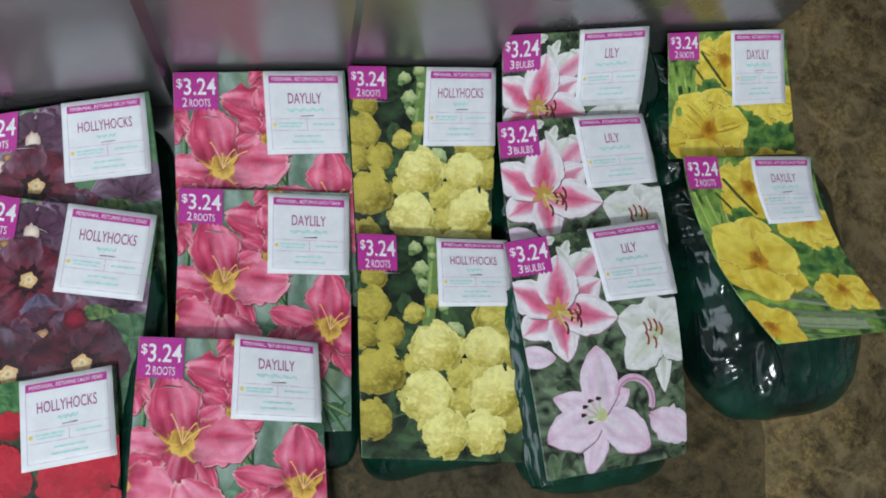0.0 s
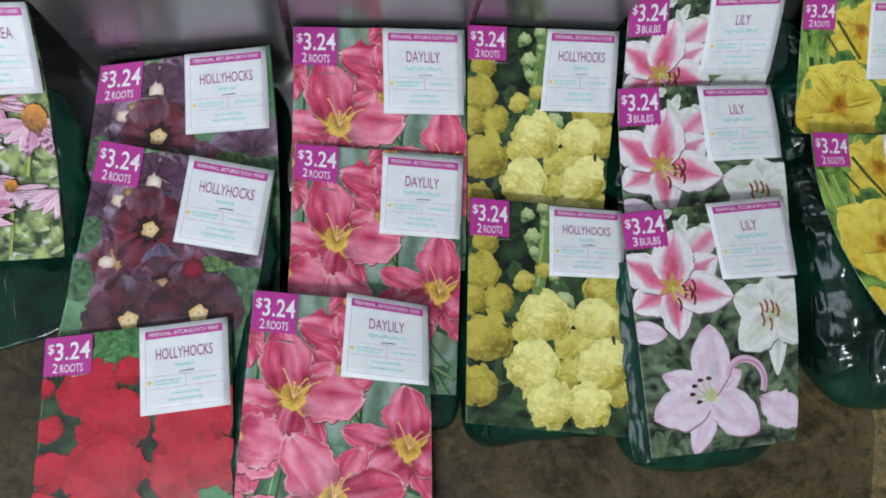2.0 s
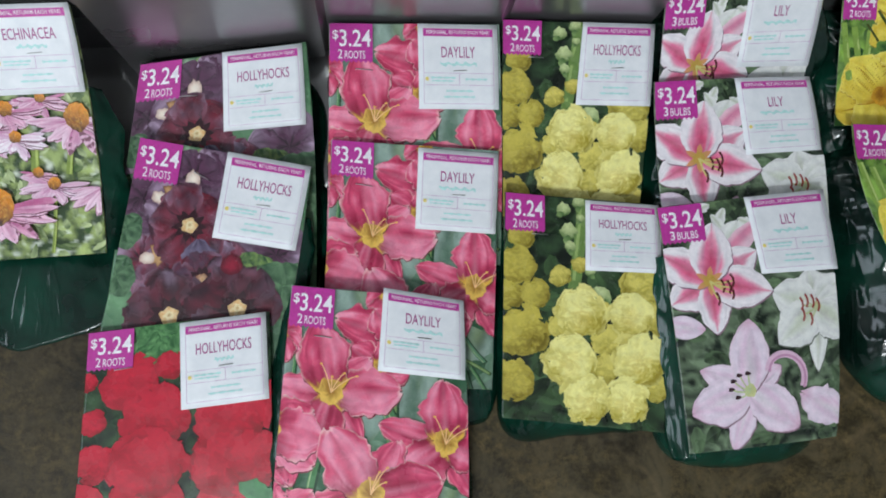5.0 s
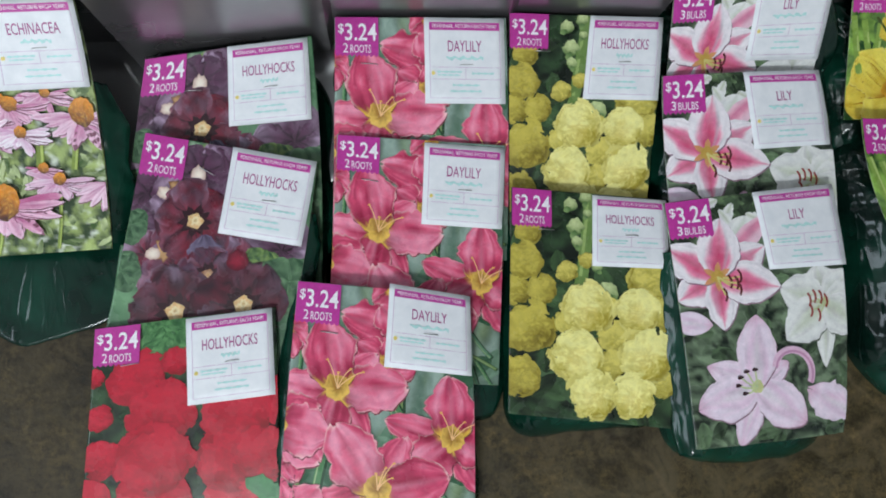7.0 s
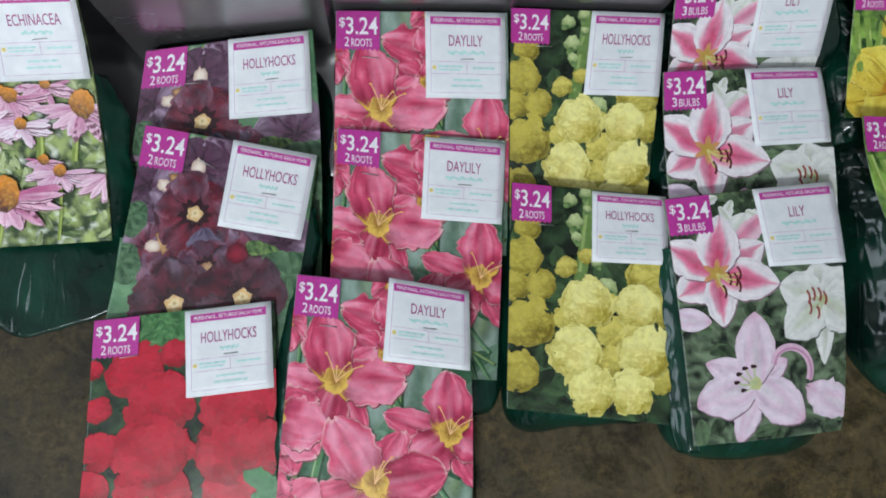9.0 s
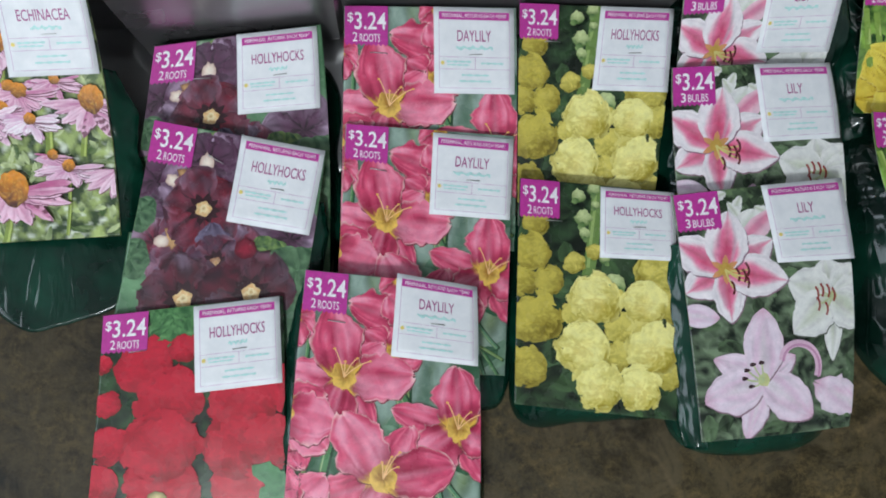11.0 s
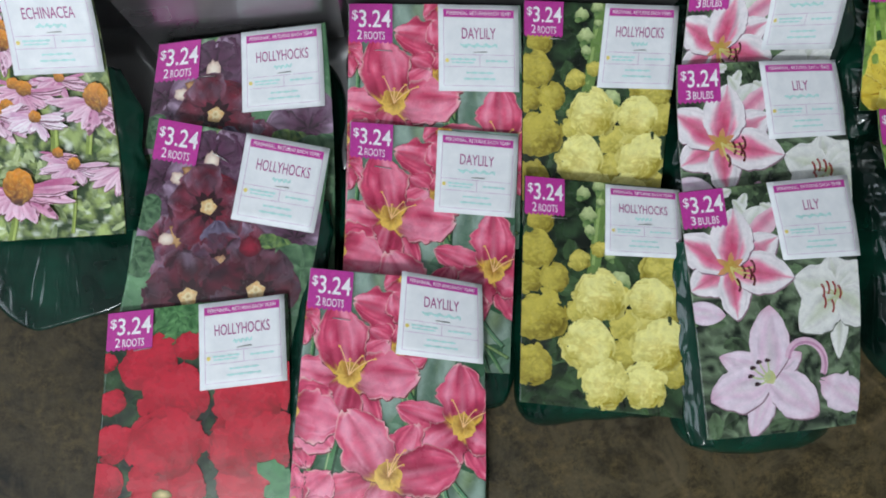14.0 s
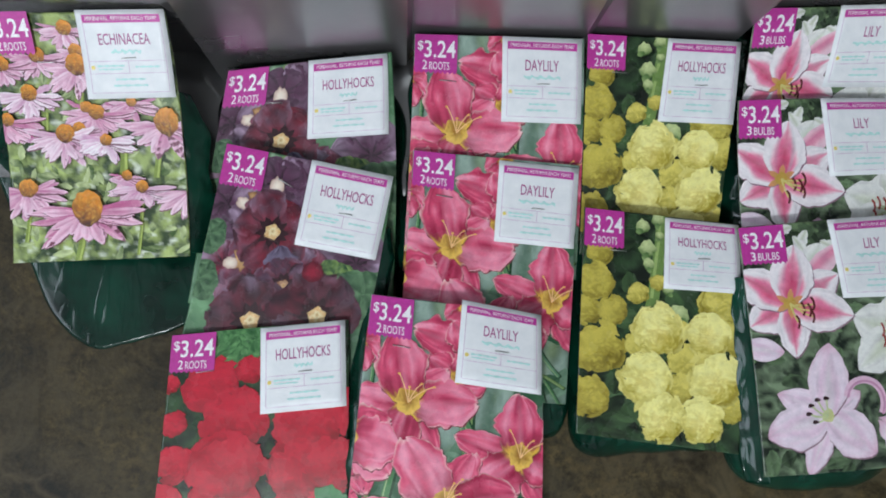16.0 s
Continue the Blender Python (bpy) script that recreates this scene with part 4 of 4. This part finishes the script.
def sheet(bent, u0, u1, v0, v1, h, nu=8, nv=8, thick=0.0):
    pts = [bent.at(u0 + (u1 - u0) * i / (nu - 1), v0 + (v1 - v0) * j / (nv - 1), h) for j in range(nv) for i in range(nu)]
    faces = grid_faces(nu, nv)
    if thick:
        n = len(pts)
        pts += [p - np.array((0, 0, thick)) for p in pts]
        faces += [tuple(reversed([i + n for i in f])) for f in grid_faces(nu, nv)]
        rim = list(range(nu)) + [j * nu + nu - 1 for j in range(1, nv)] + [(nv - 1) * nu + i for i in range(nu - 2, -1, -1)] + [j * nu for j in range(nv - 2, 0, -1)]
        faces += [(a, b, b + n, a + n) for a, b in zip(rim, rim[1:] + rim[:1])]
    return pts, faces


def word(bent, body, u0, v0, u1, v1, h, material, parent, name="lettering", turn=None):
    shape, faces = text_shape(body)
    turn = turn or (lambda x, y: (x, y))
    pts = [bent.at(*turn(u0 + (u1 - u0) * x, v1 + (v0 - v1) * y), h) for x, y in shape]
    return obj(name, pts, faces, material, parent, smooth=False)


def bars(bent, rows, h, material, parent, name, turn):
    """Short wavy strokes that stand for lines too small to read."""
    verts, faces = [], []
    for u0, u1, v, tall, wave in rows:
        n = 14
        o = len(verts)
        for i in range(n):
            u = u0 + (u1 - u0) * i / (n - 1)
            w = wave * math.sin(i * 2.1 + u0 * 40)
            k = tall * (0.75 + 0.35 * math.sin(i * 1.7 + v * 50))
            verts += [bent.at(*turn(u, v + w - k / 2), h), bent.at(*turn(u, v + w + k / 2), h)]
        faces += [(o + 2 * i, o + 2 * i + 1, o + 2 * i + 3, o + 2 * i + 2) for i in range(n - 1)]
    return obj(name, verts, faces, material, parent, smooth=False)


def staple(bent, u, v, ang, parent, turn, size=0.10, h=0.0012):
    """A bent wire staple: a crown and two short legs that dive into the card."""
    path = [(-0.5, -0.0010), (-0.48, 0.0002), (-0.44, 0.0006), (0.44, 0.0006), (0.48, 0.0002), (0.5, -0.0010)]
    ca, sa, verts = math.cos(radians(ang)), math.sin(radians(ang)), []
    for d, z in path:
        q = bent.at(*turn(u + d * size * ca, v + d * size * sa), h + z)
        side = np.array((sa, ca, 0)) * 0.00038
        up = np.array((0, 0, 0.0004))
        verts += [q - side, q + up, q + side, q - up]
    faces = grid_faces(4, len(path), True) + [(0, 1, 2, 3), tuple(reversed(range(len(verts) - 4, len(verts))))]
    return obj("staple", verts, faces, STEEL, parent)


def bag(parent, bent, cx, cy, wide, long, ang, top, seed, taper=0.0, slack=1.0, square=6.0):
    """A stuffed polythene bag: a creased pillow on the floor, pressed down by its card."""
    nu, nv = 64, 84
    cards = np.array([bent.at(i / 9, j * 1.42 / 15) for i in range(10) for j in range(16)])
    ca, sa = math.cos(radians(ang)), math.sin(radians(ang))
    upper, lower = [], []
    for j in range(nv):
        b = 2 * j / (nv - 1) - 1
        for i in range(nu):
            a = 2 * i / (nu - 1) - 1
            # square to rounded outline
            ro = (abs(a) ** square + abs(b) ** square) ** (1 / square)
            m = max(abs(a), abs(b))
            f = (m / ro) if ro > 1e-6 else 1.0
            edge = 1 + 0.07 * noise2(a * 1.3 * f, b * 1.3 * f, seed, 2) * m
            x, y = a * f * wide / 2 * edge * (1 + taper * b), b * f * long / 2 * edge
            r = m
            dome = (1 - r ** 3) ** 0.75
            lean = a * math.cos(seed) + b * 0.6 * math.sin(seed)
            fold = abs(noise2(lean * 2.6 + 0.6 * noise2(a * 2, b * 2, seed), a - lean, seed + 5, 2)) * 0.012 + noise2(a * 2.4, b * 2.4, seed + 8, 4) * 0.006
            X, Y = cx + x * ca - y * sa, cy + x * sa + y * ca
            z = 0.003 + max(0.0, top - 0.003) * dome - slack * fold * min(1, (1 - r) * 4)
            d = (cards[:, 0] - X) ** 2 + (cards[:, 1] - Y) ** 2
            k = d.argmin()
            if d[k] < 0.018 ** 2:
                z = min(z, cards[k, 2] - 0.0035)
            upper.append((X, Y, max(z, 0.003)))
            lower.append((X, Y, 0.0 if r < 0.97 else 0.0015))
    n = len(upper)
    faces = [tuple(reversed(f)) for f in grid_faces(nu, nv)] + [tuple(i + n for i in f) for f in grid_faces(nu, nv)]
    rim = list(range(nu)) + [j * nu + nu - 1 for j in range(1, nv)] + [(nv - 1) * nu + i for i in range(nu - 2, -1, -1)] + [j * nu for j in range(nv - 2, 0, -1)]
    faces += [(b, a, a + n, b + n) for a, b in zip(rim, rim[1:] + rim[:1])]
    return obj("bag", upper + lower, faces, BAG, parent, "creased dark green plastic bag")


def bag_edge(parent, bent, side, v0, v1, wide, seed):
    """The flattened, crinkled edge of the bag where it stands out beside its card."""
    nu, nv = 9, 60
    verts = []
    for j in range(nv):
        f = j / (nv - 1)
        v = v0 + (v1 - v0) * f
        reach = wide * (0.35 + 0.65 * min(1, 4 * f, 4 * (1 - f) + 0.5)) * (1 + 0.18 * noise2(v * 4, seed, 2.0, 3))
        for i in range(nu):
            k = i / (nu - 1)
            q = bent.at(-reach * k + 0.04 * (1 - k) if side < 0 else 1 + reach * k - 0.04 * (1 - k), v)
            q[2] = max(0.004, q[2] - 0.0015 - 0.010 * k * k + 0.0035 * k * noise2(v * 6, k * 3, seed, 3))
            verts.append(q)
    faces = grid_faces(nu, nv)
    if side < 0:
        faces = [tuple(reversed(f)) for f in faces]
    n = len(verts)
    verts += [p - np.array((0, 0, 0.0007)) for p in verts]
    faces += [tuple(reversed([i + n for i in f])) for f in faces]
    rim = list(range(nu)) + [j * nu + nu - 1 for j in range(1, nv)] + [(nv - 1) * nu + i for i in range(nu - 2, -1, -1)] + [j * nu for j in range(nv - 2, 0, -1)]
    faces += [(a, b, b + n, a + n) for a, b in zip(rim, rim[1:] + rim[:1])]
    return obj("bag_edge", verts, faces, BAG, parent, "crinkled green plastic edge of the bag")


def packet(kind, title, count, paint, ground, points, bag_at, label, corners, stapled=((0.30, 0.28, 3),), curl=0.0, long=1.42, edges=(), corner=0.0):
    bent = Bent(*points, curl=curl, corner=corner)
    root = tagged(new("bulb_packet"), label, "seed packet", "flower packets on the floor")
    bag(root, bent, *bag_at)
    for side, v0, v1, wide in edges:
        bag_edge(root, bent, side, v0, v1, wide, bag_at[6])
    nu, nv = 84, 118
    pts, faces = sheet(bent, 0, 1, 0, long, 0, nu, nv, 0.0006)
    g = [ground(i / (nu - 1), long * j / (nv - 1)) for j in range(nv) for i in range(nu)]
    card = obj("card", pts, faces, PRINT, root, "glossy card printed with %s" % kind, colours=g + [(0.5, 0.48, 0.45)] * len(g))
    if (kind, long) not in PAINTED:
        PAINTED[kind, long] = Art(long)
        paint(PAINTED[kind, long])
    art = PAINTED[kind, long]
    for name, vs, fs, cs in art.shapes:
        shape = obj(name, [bent.at(*v) for v in vs], fs, PRINT, card, smooth=False, colours=cs)
        if name == "printed_foliage":
            tagged(shape, kind="stuff")
    plain = lambda x, y: (x, y)
    # magenta price tag with a saw-tooth foot
    H = art.h + 0.0002
    pts, faces = sheet(bent, 0.004, 0.252, 0.004, 0.222, H, 4, 4)
    o = len(pts)
    for k in range(9):
        u = 0.004 + 0.248 * k / 9
        pts += [bent.at(u, 0.222, H), bent.at(u + 0.248 / 9, 0.222, H), bent.at(u + 0.124 / 9, 0.236, H)]
        faces.append((o + 3 * k, o + 3 * k + 2, o + 3 * k + 1))
    tag = obj("price_tag", pts, faces, MAGENTA, root, "magenta price tag with white figures")
    word(bent, "$", 0.020, 0.042, 0.054, 0.106, H + 0.0002, WHITE_INK, tag)
    word(bent, "3.24", 0.060, 0.040, 0.242, 0.142, H + 0.0002, WHITE_INK, tag)
    word(bent, count[0], 0.050, 0.158, 0.078, 0.212, H + 0.0002, WHITE_INK, tag)
    word(bent, count[2:], 0.090, 0.166, 0.208, 0.212, H + 0.0002, WHITE_INK, tag)
    # white label stuck on by hand: its four corners in card coordinates; x and y run from 0 to 1 over it
    tl, tr, bl, br = (Vector(q) for q in corners)

    def turn(x, y):
        q = (tl * (1 - x) + tr * x) * (1 - y) + (bl * (1 - x) + br * x) * y
        return q.x, q.y
    n = 10
    pts = [bent.at(*turn(i / (n - 1), j / (n - 1)), H) for j in range(n) for i in range(n)]
    k = len(pts)
    faces = grid_faces(n, n)
    pts += [p - np.array((0, 0, 0.0004)) for p in pts]
    rim = list(range(n)) + [j * n + n - 1 for j in range(1, n)] + [(n - 1) * n + i for i in range(n - 2, -1, -1)] + [j * n for j in range(n - 2, 0, -1)]
    faces += [(a, b, b + k, a + k) for a, b in zip(rim, rim[1:] + rim[:1])]
    lab = obj("label", pts, faces, PAPER, root, "white paper label with plum lettering")
    e = H + 0.0002
    band = [bent.at(*turn(0.065 + 0.875 * i / 7, v), e) for v in (0.055, 0.145) for i in range(8)]
    obj("header_band", band, grid_faces(8, 2), MAGENTA, lab)
    word(bent, "PERENNIAL, RETURNS EACH YEAR!", 0.105, 0.076, 0.90, 0.126, e + 0.0002, WHITE_INK, lab, turn=turn)
    wide = WIDE[title]
    mid = 0.475 if title == "LILY" else 0.50
    word(bent, title, mid - wide / 2, 0.265, mid + wide / 2, 0.392, e, MAGENTA_TEXT, lab, "title", turn)
    for v in (0.575, 0.715, 0.935):
        bars(bent, [(0.065, 0.94, v, 0.007, 0)], e, LILAC, lab, "rule", turn)
    for x, va, vb in ((0.065, 0.145, 0.935), (0.94, 0.145, 0.935), (0.51, 0.575, 0.715)):
        vs = [bent.at(*turn(x + d, va + (vb - va) * k / 5), e) for k in range(6) for d in (-0.0032, 0.0032)]
        obj("rule", vs, grid_faces(2, 6), LILAC, lab, smooth=False)
    script = {"HOLLYHOCKS": 0.11, "LILY": 0.22, "DAYLILY": 0.23, "ECHINACEA": 0.17}[title]
    for row in ((mid - script, mid + script, 0.470, 0.040, 0.014), (0.155, 0.46, 0.630, 0.026, 0.0), (0.165, 0.44, 0.668, 0.022, 0.0), (0.585, 0.86, 0.645, 0.026, 0.0), (0.345, 0.68, 0.785, 0.026, 0.0), (0.31, 0.70, 0.855, 0.026, 0.0)):
        bars(bent, [row], e + 0.0001, TEAL, lab, "small_print", turn)
    a = [turn(0.105 + 0.024 * math.cos(k * math.pi / 5), 0.645 + 0.024 * math.sin(k * math.pi / 5)) for k in range(10)]
    obj("sun_mark", [bent.at(*q, e + 0.0001) for q in a], [tuple(reversed(range(10)))], SUN, lab, smooth=False)
    if title != "LILY":
        staple(bent, mid + 0.02, 0.545, -2, lab, turn, 0.17, H + 0.0002)
    for u, v, ang in stapled:
        staple(bent, u, v, ang, card, plain, h=art.h + 0.0001)
    return root


DAY = ("pink daylilies", "DAYLILY", "2 ROOTS", art_daylily, ground_daylily)
DARK = ("black hollyhocks", "HOLLYHOCKS", "2 ROOTS", art_dark_hollyhock, ground_leaf)
YELLOW = ("yellow double hollyhocks", "HOLLYHOCKS", "2 ROOTS", art_yellow_hollyhock, ground_dark_green)
LILY = ("pink and white lilies", "LILY", "3 BULBS", art_lily, ground_lily)
GOLD = ("yellow daylilies", "DAYLILY", "2 ROOTS", art_yellow_daylily, ground_fresh)

packet("pink coneflowers", "ECHINACEA", "2 ROOTS", art_echinacea, ground_meadow,
       ((-0.405, 0.210, 0.095), (-0.275, 0.216, 0.096), (-0.399, 0.128, 0.060), (-0.268, 0.137, 0.061), (-0.399, 0.030, 0.036), (-0.264, 0.038, 0.038)),
       (-0.340, 0.084, 0.150, 0.226, 20, 0.006, 1.0, 0.16, 0.10, 5.0), "echinacea root packet with pink coneflowers on green plastic bag",
       ((0.513, 0.000), (1.000, 0.000), (0.497, 0.490), (0.990, 0.495)), edges=((1, 0.45, 1.40, 0.13),))
packet(*DARK, ((-0.238, 0.187, 0.050), (-0.111, 0.206, 0.052), (-0.250, 0.121, 0.036), (-0.106, 0.130, 0.038), (-0.262, 0.052, 0.024), (-0.105, 0.055, 0.026)),
       (-0.176, 0.118, 0.156, 0.150, 4, 0.032, 2.0), "black hollyhock root packet leaning on the glossy black sheet",
       ((0.491, -0.002), (0.974, 0.007), (0.508, 0.448), (0.962, 0.440)), ((0.30, 0.225, 2),))
packet(*DARK, ((-0.236, 0.129, 0.054), (-0.107, 0.106, 0.050), (-0.250, 0.053, 0.050), (-0.117, 0.035, 0.046), (-0.266, -0.018, 0.044), (-0.130, -0.034, 0.040)),
       (-0.180, 0.030, 0.150, 0.165, -6, 0.042, 3.0), "black hollyhock root packet lying askew over another",
       ((0.508, -0.005), (0.998, -0.005), (0.497, 0.501), (0.973, 0.517)), ((0.38, 0.16, 20),), edges=((1, 0.30, 1.0, 0.075),))
packet("red double hollyhocks", "HOLLYHOCKS", "2 ROOTS", art_red_hollyhock, ground_dark_green,
       ((-0.272, -0.019, 0.050), (-0.139, -0.005, 0.049), (-0.275, -0.083, 0.050), (-0.137, -0.080, 0.049), (-0.280, -0.150, 0.048), (-0.135, -0.153, 0.047)),
       (-0.210, -0.105, 0.146, 0.200, -5, 0.047, 4.0), "red hollyhock root packet in front of the black ones",
       ((0.500, 0.006), (0.980, 0.000), (0.517, 0.483), (0.989, 0.446)), ((0.20, 0.232, -6),))
packet(*DAY, ((-0.093, 0.222, 0.050), (0.043, 0.223, 0.050), (-0.094, 0.157, 0.040), (0.045, 0.153, 0.038), (-0.096, 0.092, 0.024), (0.046, 0.087, 0.022)),
       (-0.025, 0.140, 0.146, 0.160, 0, 0.030, 5.0), "pink daylily root packet leaning on the glossy black sheet",
       ((0.515, 0.002), (0.985, 0.008), (0.518, 0.492), (0.984, 0.480)), ((0.20, 0.275, 2),))
packet(*DAY, ((-0.092, 0.130, 0.042), (0.042, 0.122, 0.038), (-0.096, 0.045, 0.038), (0.038, 0.026, 0.034), (-0.104, -0.070, 0.034), (0.033, -0.077, 0.030)),
       (-0.030, 0.005, 0.146, 0.215, 2, 0.030, 6.0), "pink daylily root packet half covering another",
       ((0.515, 0.015), (0.998, 0.018), (0.510, 0.496), (0.991, 0.466)), ((0.20, 0.275, 2),))
packet(*DAY, ((-0.122, 0.015, 0.052), (0.010, 0.001, 0.050), (-0.129, -0.067, 0.056), (0.011, -0.083, 0.057), (-0.137, -0.159, 0.057), (0.010, -0.171, 0.056)),
       (-0.062, -0.105, 0.158, 0.205, 2, 0.052, 7.0), "pink daylily root packet lying in front",
       ((0.530, -0.031), (1.000, 0.000), (0.507, 0.433), (0.990, 0.440)), ((0.20, 0.275, 2),), 0.004, edges=((-1, 0.06, 1.42, 0.075),), corner=0.5)
packet(*YELLOW, ((0.046, 0.228, 0.047), (0.174, 0.226, 0.046), (0.046, 0.158, 0.038), (0.168, 0.154, 0.036), (0.047, 0.084, 0.022), (0.162, 0.081, 0.022)),
       (0.108, 0.150, 0.136, 0.140, 0, 0.030, 8.0), "yellow hollyhock root packet leaning on the glossy black sheet",
       ((0.520, 0.004), (0.991, 0.003), (0.492, 0.541), (1.003, 0.531)), ((0.22, 0.245, 0),))
packet(*YELLOW, ((0.046, 0.088, 0.040), (0.173, 0.077, 0.038), (0.042, -0.002, 0.044), (0.173, -0.010, 0.044), (0.039, -0.087, 0.044), (0.169, -0.102, 0.042)),
       (0.108, -0.022, 0.138, 0.185, 0, 0.041, 9.0), "yellow hollyhock root packet lying in front",
       ((0.514, 0.010), (0.990, 0.006), (0.501, 0.454), (0.980, 0.450)), ((0.22, 0.245, 0),), long=1.395)
packet(*LILY, ((0.173, 0.243, 0.075), (0.306, 0.251, 0.075), (0.176, 0.207, 0.052), (0.308, 0.218, 0.050), (0.180, 0.163, 0.022), (0.302, 0.165, 0.022)),
       (0.252, 0.195, 0.160, 0.120, 3, 0.034, 10.0), "pink lily bulb packet leaning on the glossy black sheet",
       ((0.514, -0.004), (0.987, -0.004), (0.511, 0.493), (1.004, 0.508)), (), edges=((1, 0.12, 0.9, 0.15),))
packet(*LILY, ((0.171, 0.178, 0.046), (0.305, 0.184, 0.044), (0.172, 0.122, 0.042), (0.315, 0.128, 0.040), (0.178, 0.055, 0.036), (0.320, 0.063, 0.034)),
       (0.246, 0.095, 0.156, 0.150, 3, 0.036, 11.0), "pink lily bulb packet half covering another",
       ((0.497, 0.003), (0.994, -0.002), (0.516, 0.461), (0.984, 0.445)), (), 0.004)
packet(*LILY, ((0.166, 0.073, 0.052), (0.307, 0.088, 0.050), (0.175, -0.019, 0.056), (0.310, -0.012, 0.056), (0.183, -0.115, 0.056), (0.307, -0.106, 0.050)),
       (0.240, -0.030, 0.142, 0.214, 2, 0.051, 12.0), "pink lily bulb packet lying in front",
       ((0.505, 0.000), (1.000, 0.000), (0.545, 0.452), (1.020, 0.455)), (), 0.004, edges=((-1, 0.30, 1.46, 0.11),))
packet(*GOLD, ((0.329, 0.252, 0.060), (0.445, 0.257, 0.060), (0.336, 0.208, 0.036), (0.459, 0.207, 0.034), (0.333, 0.142, 0.026), (0.462, 0.144, 0.026)),
       (0.396, 0.190, 0.140, 0.140, 0, 0.030, 13.0), "yellow daylily root packet lying at the end",
       ((0.525, 0.003), (0.980, 0.010), (0.508, 0.576), (0.950, 0.553)), (), long=0.97)
packet(*GOLD, ((0.337, 0.143, 0.046), (0.465, 0.141, 0.044), (0.348, 0.064, 0.050), (0.473, 0.067, 0.048), (0.389, -0.012, 0.052), (0.513, -0.007, 0.050)),
       (0.420, 0.030, 0.186, 0.250, 6, 0.050, 14.0, 0.06, 1.2, 3.4), "yellow daylily root packet curling off its bulging bag",
       ((0.506, 0.003), (0.978, 0.007), (0.520, 0.505), (0.950, 0.500)), ())


# ---- floor tiles ----
def floor_tiles():
    """Flagstone-pattern tiles with wandering edges; neighbours share their edges."""
    def corner(i, j):
        rnd = random.Random(i * 91 + j * 17)
        return Vector((0.39 + 0.35 * i + rnd.uniform(-0.03, 0.03), -0.13 + 0.295 * j + rnd.uniform(-0.025, 0.025), 0))

    def wander(p):
        return p + Vector((noise.noise(Vector((p.x * 11, p.y * 11, 2.0))), noise.noise(Vector((p.x * 11, p.y * 11, 9.0))), 0)) * 0.022
    for i in range(-7, 5):
        for j in range(-7, 8):
            quad = [corner(i, j), corner(i + 1, j), corner(i + 1, j + 1), corner(i, j + 1)]
            middle = sum(quad, Vector()) / 4
            if max(abs(middle.x), abs(middle.y)) > 2.1:
                continue
            ring = []
            for a, b in zip(quad, quad[1:] + quad[:1]):
                for k in range(9):
                    p = wander(a + (b - a) * k / 9)
                    ring.append(p)
            ring = [Vector((min(1.999, max(-1.999, p.x)), min(1.999, max(-1.999, p.y)), 0)) for p in ring]
            n = len(ring)
            verts = ring + [p + Vector((0, 0, -0.001)) for p in ring]
            faces = [tuple(range(n))] + [(k, k + n, (k + 1) % n + n, (k + 1) % n) for k in range(n)]
            tone = random.Random(i * 7 + j * 31 + 2).choice((0, 1, 1, 2))
            # tiles round the packets: tone set by column, darker left, lighter right
            if j in (-1, 0, 1) and -4 < i < 2:
                tone = {-3: 0, -2: 0, -1: 1, 0: 2, 1: 2}[i]
            obj("floor_tile", verts, faces, STONES[tone], FLOOR, smooth=False)


floor_tiles()
